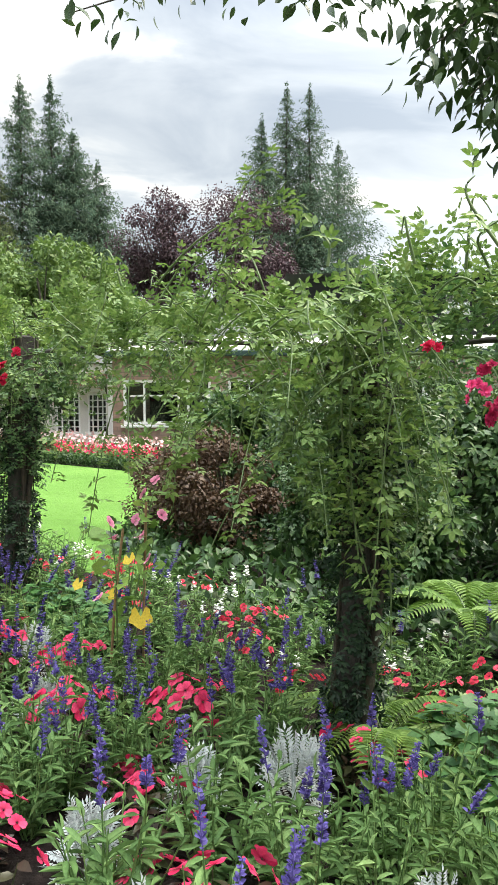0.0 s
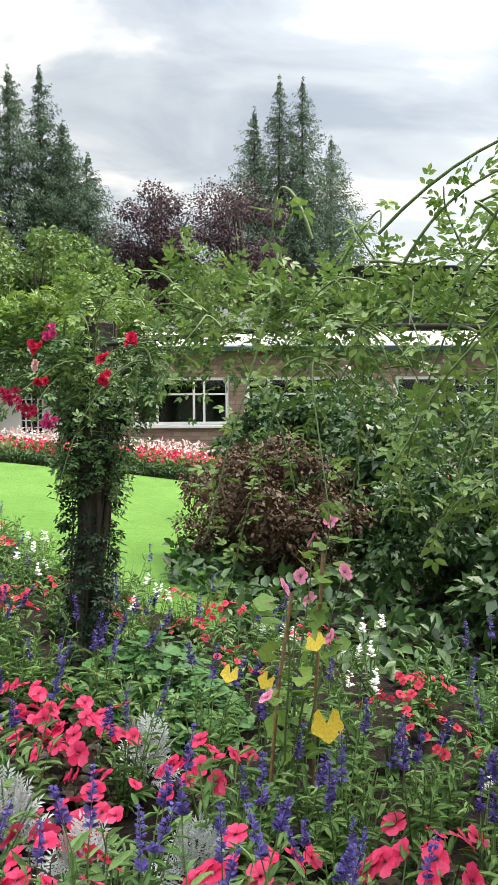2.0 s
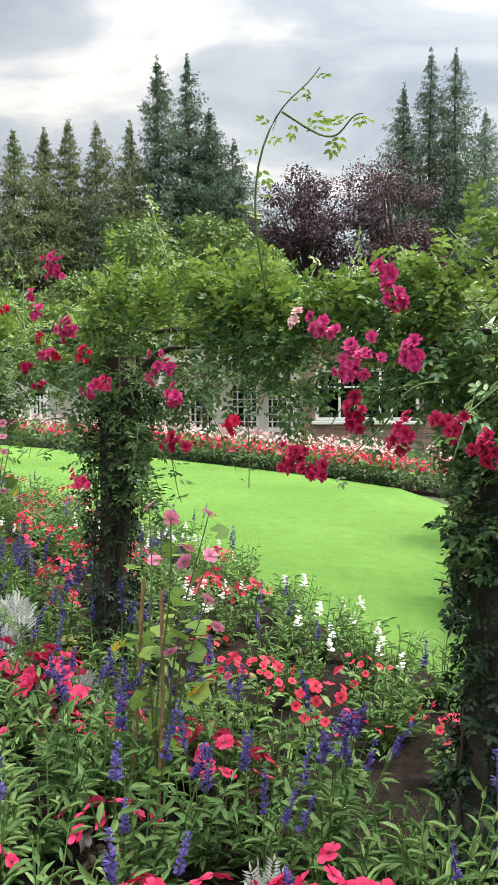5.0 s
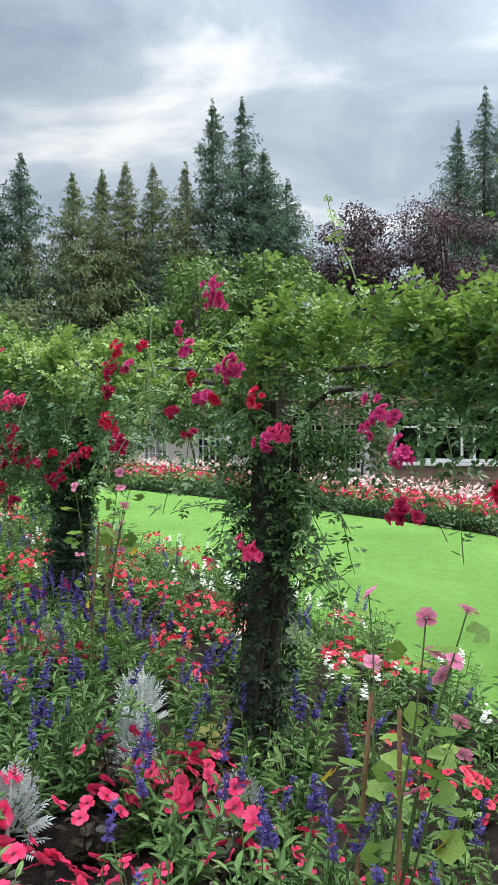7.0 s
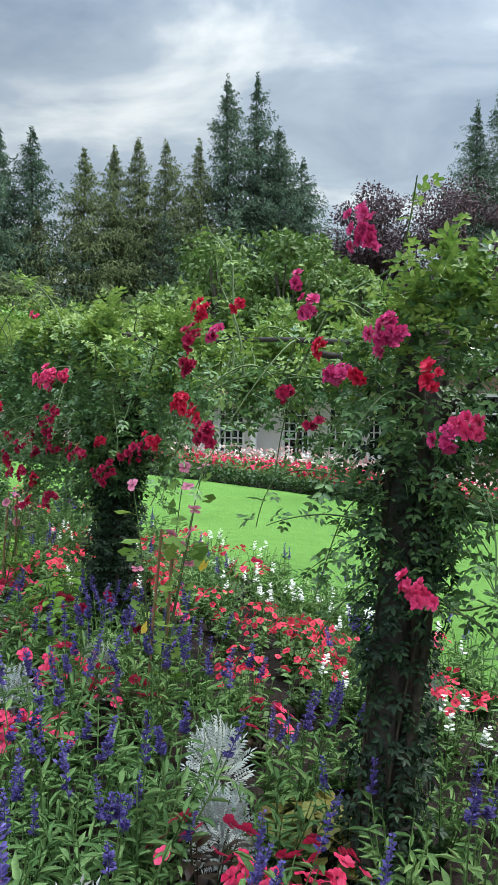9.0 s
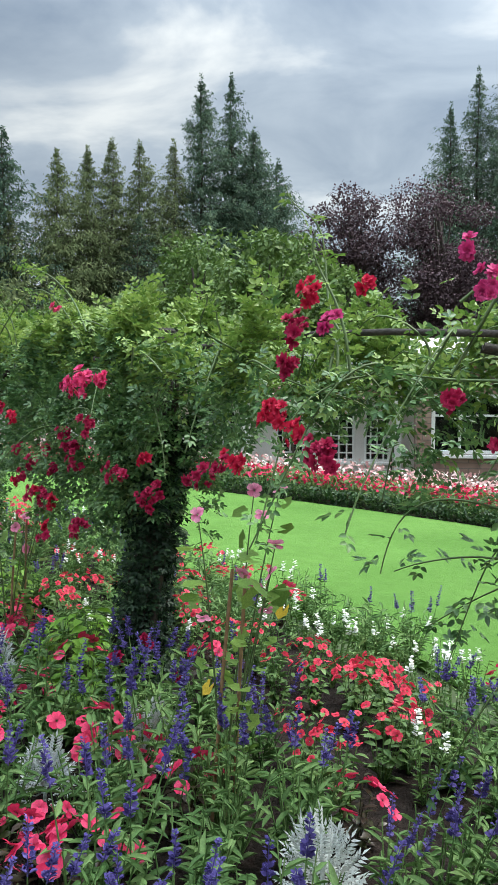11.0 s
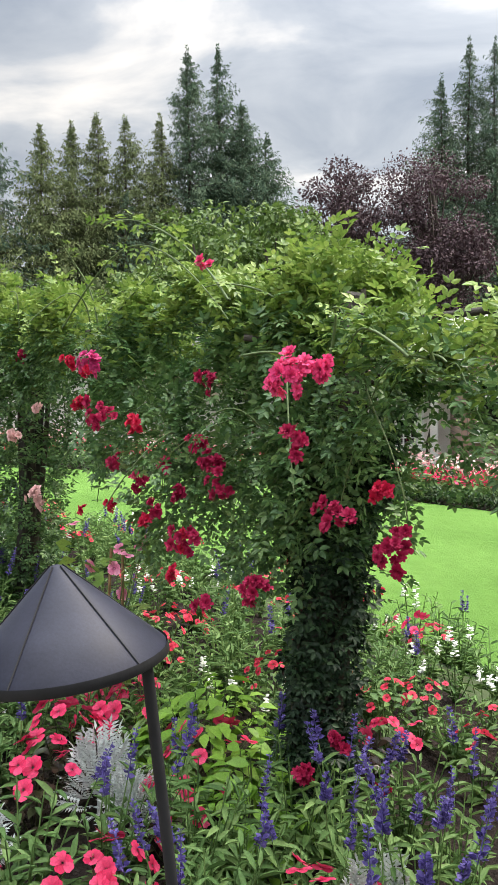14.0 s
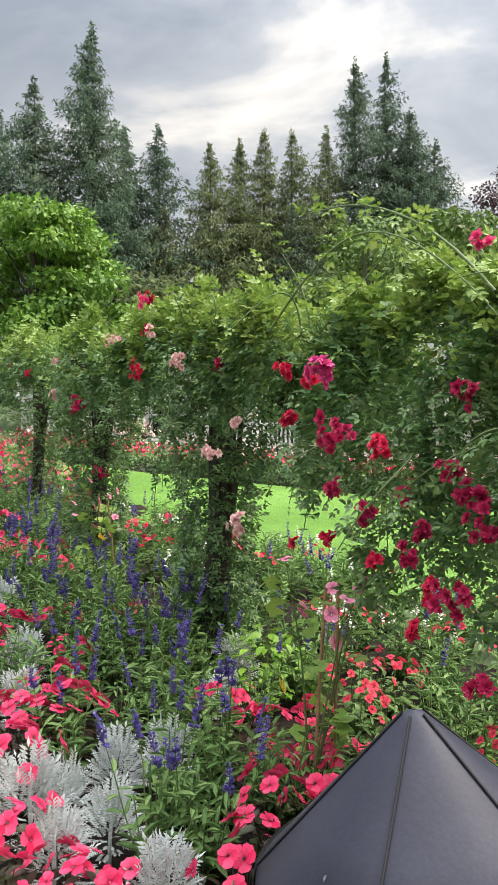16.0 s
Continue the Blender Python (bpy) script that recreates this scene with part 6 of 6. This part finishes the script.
pr = np.random.default_rng(4242)


def plant(kind_, x, y, scale=1.0):
    """The next plant of that kind, at a place in the bed."""
    k = used.get(kind_, 0)
    used[kind_] = k + 1
    protos = PROTO[kind_]
    m = pose(float(x), float(y), 0.0, pr.normal(0, 3), pr.normal(0, 3), pr.uniform(0, 360)) @ Matrix.Scale(scale * pr.uniform(0.88, 1.14), 4)
    taken.append((x, y))
    if k < len(protos):
        protos[k].matrix_world = m
        return protos[k]
    return copy_thing(protos[k % len(protos)], m)


RED_AT = [(-0.70, 3.16), (-0.26, 2.50), (0.08, 4.11), (0.28, 3.59), (-0.20, 2.13), (0.0, 1.96), (0.50, 2.03), (-0.15, 3.05), (-1.42, 3.97), (-1.29, 3.99), (-1.19, 3.71), (-1.22, 3.50), (-0.83, 3.83), (-0.07, 4.36),
          (-0.76, 3.45), (-0.97, 5.53), (-1.96, 5.61), (-3.48, 5.91), (-3.05, 5.52), (-3.61, 5.14), (-3.41, 5.14), (-3.73, 7.20), (-3.82, 8.49), (-2.78, 7.37)]
RED_AT_2 = [(-3.34, 5.91), (-3.49, 6.06), (-3.33, 6.10), (-3.54, 7.85), (-3.81, 7.41), (-4.04, 8.75), (-4.41, 8.88), (-4.75, 7.31), (-4.34, 7.08), (-3.64, 8.15), (-3.64, 7.72), (-3.93, 7.53), (-4.57, 8.75), (-4.00, 8.40),
            (-3.53, 8.11), (-3.69, 8.47), (-6.18, 7.66), (-6.84, 8.39), (-5.91, 7.53), (-5.73, 8.65), (-5.76, 9.34), (-7.93, 11.46), (-6.35, 7.5), (-5.45, 7.2), (-5.2, 7.0)]
RED_AT_3 = [(-6.0, 7.35), (-6.1, 7.45), (-5.75, 7.3), (-6.45, 7.7), (-6.9, 8.1), (-1.53, 4.23), (-1.34, 4.19), (-1.20, 3.93), (-1.40, 4.01), (-1.60, 4.44), (-2.03, 4.41), (-2.16, 4.60), (-1.74, 3.89), (-0.74, 4.90), (-0.69, 4.62), (-0.59, 4.56), (-2.53, 5.50), (-2.65, 4.89),
            (-2.43, 4.47), (-2.24, 4.55), (-2.52, 4.34), (-2.12, 5.86), (-2.69, 6.55), (-5.67, 7.77), (-5.84, 7.62), (-5.78, 7.42), (-5.32, 7.42), (-5.25, 7.35), (-5.26, 7.82), (-5.09, 8.98), (-0.80, 3.48), (-0.72, 3.04), (-0.36, 2.73), (-0.20, 3.23)]
RED_AT_4 = [(-6.23, 7.67), (-5.93, 7.73), (-6.91, 8.39), (-5.85, 8.93), (-5.7, 9.08), (-5.74, 9.59), (-6.02, 8.84), (-6.7, 8.05), (-5.74, 7.85), (-6.1, 7.58), (-5.64, 9.57)]
PURPLE_AT = [(-0.66, 2.58), (0.12, 3.03), (-0.19, 2.22), (0.37, 2.45), (-0.05, 2.89), (-0.38, 3.49), (0.21, 2.11), (0.54, 2.67), (-0.31, 2.06), (-1.12, 3.93), (-1.47, 3.71), (-1.58, 4.73), (-1.00, 4.03), (-1.58, 4.26),
             (-4.63, 7.60), (-3.93, 5.70), (-3.48, 5.80), (-2.93, 6.04), (-2.65, 5.44), (-3.89, 6.11), (-4.59, 7.37), (-4.36, 7.78), (-4.39, 6.36), (-3.82, 5.97)]
PURPLE_AT_2 = [(-4.47, 6.79), (-4.17, 7.66), (-3.88, 5.75), (-5.03, 7.37), (-4.59, 7.10), (-5.11, 7.24), (-4.13, 6.93), (-3.87, 7.21), (-7.55, 10.13), (-6.42, 8.61), (-6.09, 8.53), (-6.57, 9.47), (-6.62, 8.32),
               (-8.81, 11.13), (-5.99, 8.90), (-5.65, 8.64), (-7.39, 9.34), (-6.52, 9.10), (-7.0, 9.0), (-7.2, 9.7), (-8.0, 10.2), (-7.9, 9.8)]
SILVER_AT = [(-6.51, 8.1), (-6.44, 8.35), (-7.4, 9.08), (-5.96, 7.77), (-6.45, 9.52), (-6.54, 7.98), (-7.12, 8.68), (-6.28, 8.03), (-6.32, 7.77), (-6.33, 9.11), (-5.81, 7.58), (-3.80, 6.75), (-3.14, 6.0), (-3.69, 6.31), (-3.89, 5.61), (-2.15, 4.68), (-1.07, 4.10), (-1.79, 4.16), (-0.86, 3.41),
             (-0.13, 2.73), (0.23, 2.78), (0.59, 2.09), (-0.49, 1.91), (-4.61, 7.47), (-5.62, 6.95)]
SNAP_AT = [(-3.94, 8.81), (-3.53, 9.2), (-3.48, 7.57), (-4.19, 8.04), (-3.80, 8.58), (-6.06, 10.12), (-5.95, 10.06), (-3.2, 8.7), (-2.9, 8.3), (-4.4, 9.3), (-2.3, 7.6)]


# bare dark soil between the plants
BARE = [(-4.45, 8.3, 0.24), (-3.95, 7.95, 0.22), (-4.15, 8.1, 0.15), (-0.75, 4.45, 0.2), (-1.15, 4.75, 0.2), (-1.0, 4.95, 0.2)]


def clear(x, y, gap):
    for u, n in POSTS:
        c = at_row(u, n)
        if math.hypot(c[0] - x, c[1] - y) < 0.2:
            return False
    for lx, ly in ((-1.68, 3.3), (-5.04, 6.55)):
        if math.hypot(lx - x, ly - y) < 0.13:
            return False
    if any(math.hypot(bx - x, by - y) < br for bx, by, br in BARE):
        return False
    return all((x - a) ** 2 + (y - b) ** 2 > gap * gap for a, b in taken)


for kind_, spots, gap in (("silver", SILVER_AT, 0.1), ("red", RED_AT_4, 0.1), ("red", RED_AT, 0.11), ("red", RED_AT_2, 0.11), ("red", RED_AT_3, 0.13), ("salvia", PURPLE_AT, 0.11), ("salvia", PURPLE_AT_2, 0.11), ("snap", SNAP_AT, 0.1)):
    for x, y in spots:
        if clear(x, y, gap):
            plant("red_b" if kind_ == "red" and 0.68 * x + 0.73 * y > 2.75 else kind_, x, y)

GERANIUM = clump("geranium_clump", "mound of fresh green lobed geranium leaves at the post's foot", "foliage plant", M_GERANIUM_LEAF, 3000, 480, 0.32, 0.34, 0.056)
GERANIUM.matrix_world = pose(-1.14, 4.86, 0) @ Matrix.Scale(1.15, 4)
copy_thing(GERANIUM, pose(-0.95, 4.66, 0, 0, 0, 80) @ Matrix.Scale(0.8, 4))
copy_thing(GERANIUM, pose(0.95, 3.0, 0, 0, 0, 200) @ Matrix.Scale(1.1, 4))
BRIGHT = clump("bright_leaf_clump", "mound of bright green toothed leaves beside the post", "foliage plant", M_BRIGHT_LEAF, 3010, 260, 0.34, 0.42, 0.09, LEAF_FINE, 0.5)
BRIGHT.matrix_world = pose(-5.25, 8.35, 0)
copy_thing(BRIGHT, pose(-5.0, 8.0, 0, 0, 0, 120) @ Matrix.Scale(0.8, 4))
copy_thing(BRIGHT, pose(-6.3, 9.6, 0, 0, 0, 210) @ Matrix.Scale(0.85, 4))
GOLD = clump("coral_bells_clump", "mound of yellow and bronze coral bells leaves at the post's foot", "foliage plant", M_GOLD_LEAF, 3020, 120, 0.2, 0.2, 0.075)
GOLD.matrix_world = pose(-3.42, 6.5, 0)
FERN = fern(3030)
FERN.matrix_world = pose(0.62, 3.2, 0.12)
copy_thing(FERN, pose(0.88, 2.72, 0, 0, 0, 70) @ Matrix.Scale(1.0, 4))
copy_thing(FERN, pose(1.35, 4.6, 0.25, 0, 0, 150) @ Matrix.Scale(1.3, 4))
taken += [(-1.14, 4.86), (-0.95, 4.66), (-1.3, 4.9), (-1.05, 5.0), (0.95, 3.0), (-5.25, 8.35), (-5.0, 8.0), (-3.42, 6.5), (0.62, 3.2), (0.88, 2.72)]
FIRST = mallow(3100, -0.55, 3.74, 1.08, 3)
bpy.context.view_layer.update()
child("yellow_leaf", quads_mesh("yellow_leaf", *strew(ROUND, [(0, 0, 0)], [(0.1, -0.35, -0.9)], [(0.15, -0.9, 0.4)], 0.10, 0.105), M_YELLOW_LEAF), FIRST, "large yellowed leaf", FIRST.matrix_world.inverted() @ Matrix.Translation((-0.46, 3.62, 0.55)))
mallow(3101, -2.6, 5.2, 1.05, 2)
mallow(3102, -4.2, 7.12, 1.15, 2)
mallow(3103, -5.75, 8.55, 1.0, 2)
mallow(3104, -7.95, 10.65, 0.85, 1)

# the rest of the beds, in drifts
for u in np.arange(-0.4, 17.0, 0.195):
    for n in np.arange(1.08, 2.62, 0.195):
        x, y, _ = at_row(u + pr.uniform(-0.08, 0.08), n + pr.uniform(-0.07, 0.07))
        if u > 6.5 and n < 1.2 or u > 12 and pr.random() < 0.3 or not clear(x, y, 0.145):
            continue
        d = noise.noise((x * 1.1, y * 1.1, 2.0)) + 0.25 * pr.normal()
        plant("salvia" if d > 0.33 else "green" if d > -0.1 else "red" if d > -0.28 else "salvia" if pr.random() < 0.35 else "silver" if pr.random() < 0.25 else "green", x, y)
for u in np.arange(1.2, 17.0, 0.23):
    for n in np.arange(2.85, lawn_near(u) - 0.12, 0.23):
        x, y, _ = at_row(u + pr.uniform(-0.1, 0.1), n + pr.uniform(-0.09, 0.09))
        if 2.9 < n < 3.15 and 6.8 < u < 9.2 or u > 12 and pr.random() < 0.3 or not clear(x, y, 0.165):
            continue
        if math.hypot(x + 0.3, y - 7.9) < 0.6 or u < 5 and pr.random() < 0.45:
            continue
        d = noise.noise((x * 1.3, y * 1.3, 9.0)) + 0.25 * pr.normal()
        plant("red_b" if d > 0.27 else "red" if d > 0.23 else "green" if d > -0.08 else "snap" if d > -0.3 else "green" if pr.random() < 0.6 else "salvia", x, y, 0.95)

# far end of the beds, too far off to pick out single plants
fu, fn = rng.uniform(16.6, 24, 5200), rng.uniform(1.0, 3.6, 5200)
fp = ROW_U * fu[:, None] + ROW_N * fn[:, None] + np.stack([0 * fu, 0 * fu, np.abs(rng.normal(0.16, 0.12, 5200))], 1)
tagged(new("far_bed_foliage", quads_mesh("far_bed_foliage", *leaf_cloud(LEAF, fp, np.tile((0.0, -0.3, 0.7), (5200, 1)), 0.11, 0.35, 0.35, 0.3), M_SALVIA_LEAF)), "green bedding foliage at the far end of the bed", "bedding plants", "", "stuff")
fq = fp[::6] * (1, 1, 0) + np.stack([0 * fu[::6], 0 * fu[::6], rng.uniform(0.25, 0.4, len(fu[::6]))], 1)
tagged(new("far_bed_flowers", quads_mesh("far_bed_flowers", *leaf_cloud(PETAL, fq, np.tile((0.0, -0.3, 0.7), (len(fq), 1)), 0.06, 0.3, 0.9, 0.1), M_CORAL)), "coral red flowers dotting the far end of the bed", "bedding flowers", "", "stuff")

# all that lies on the slope
for ob in list(scene.objects):
    if ob.parent is None and ob.name not in settled and ob.type in {"MESH", "EMPTY"}:
        ob.matrix_basis = SLOPE @ ob.matrix_basis
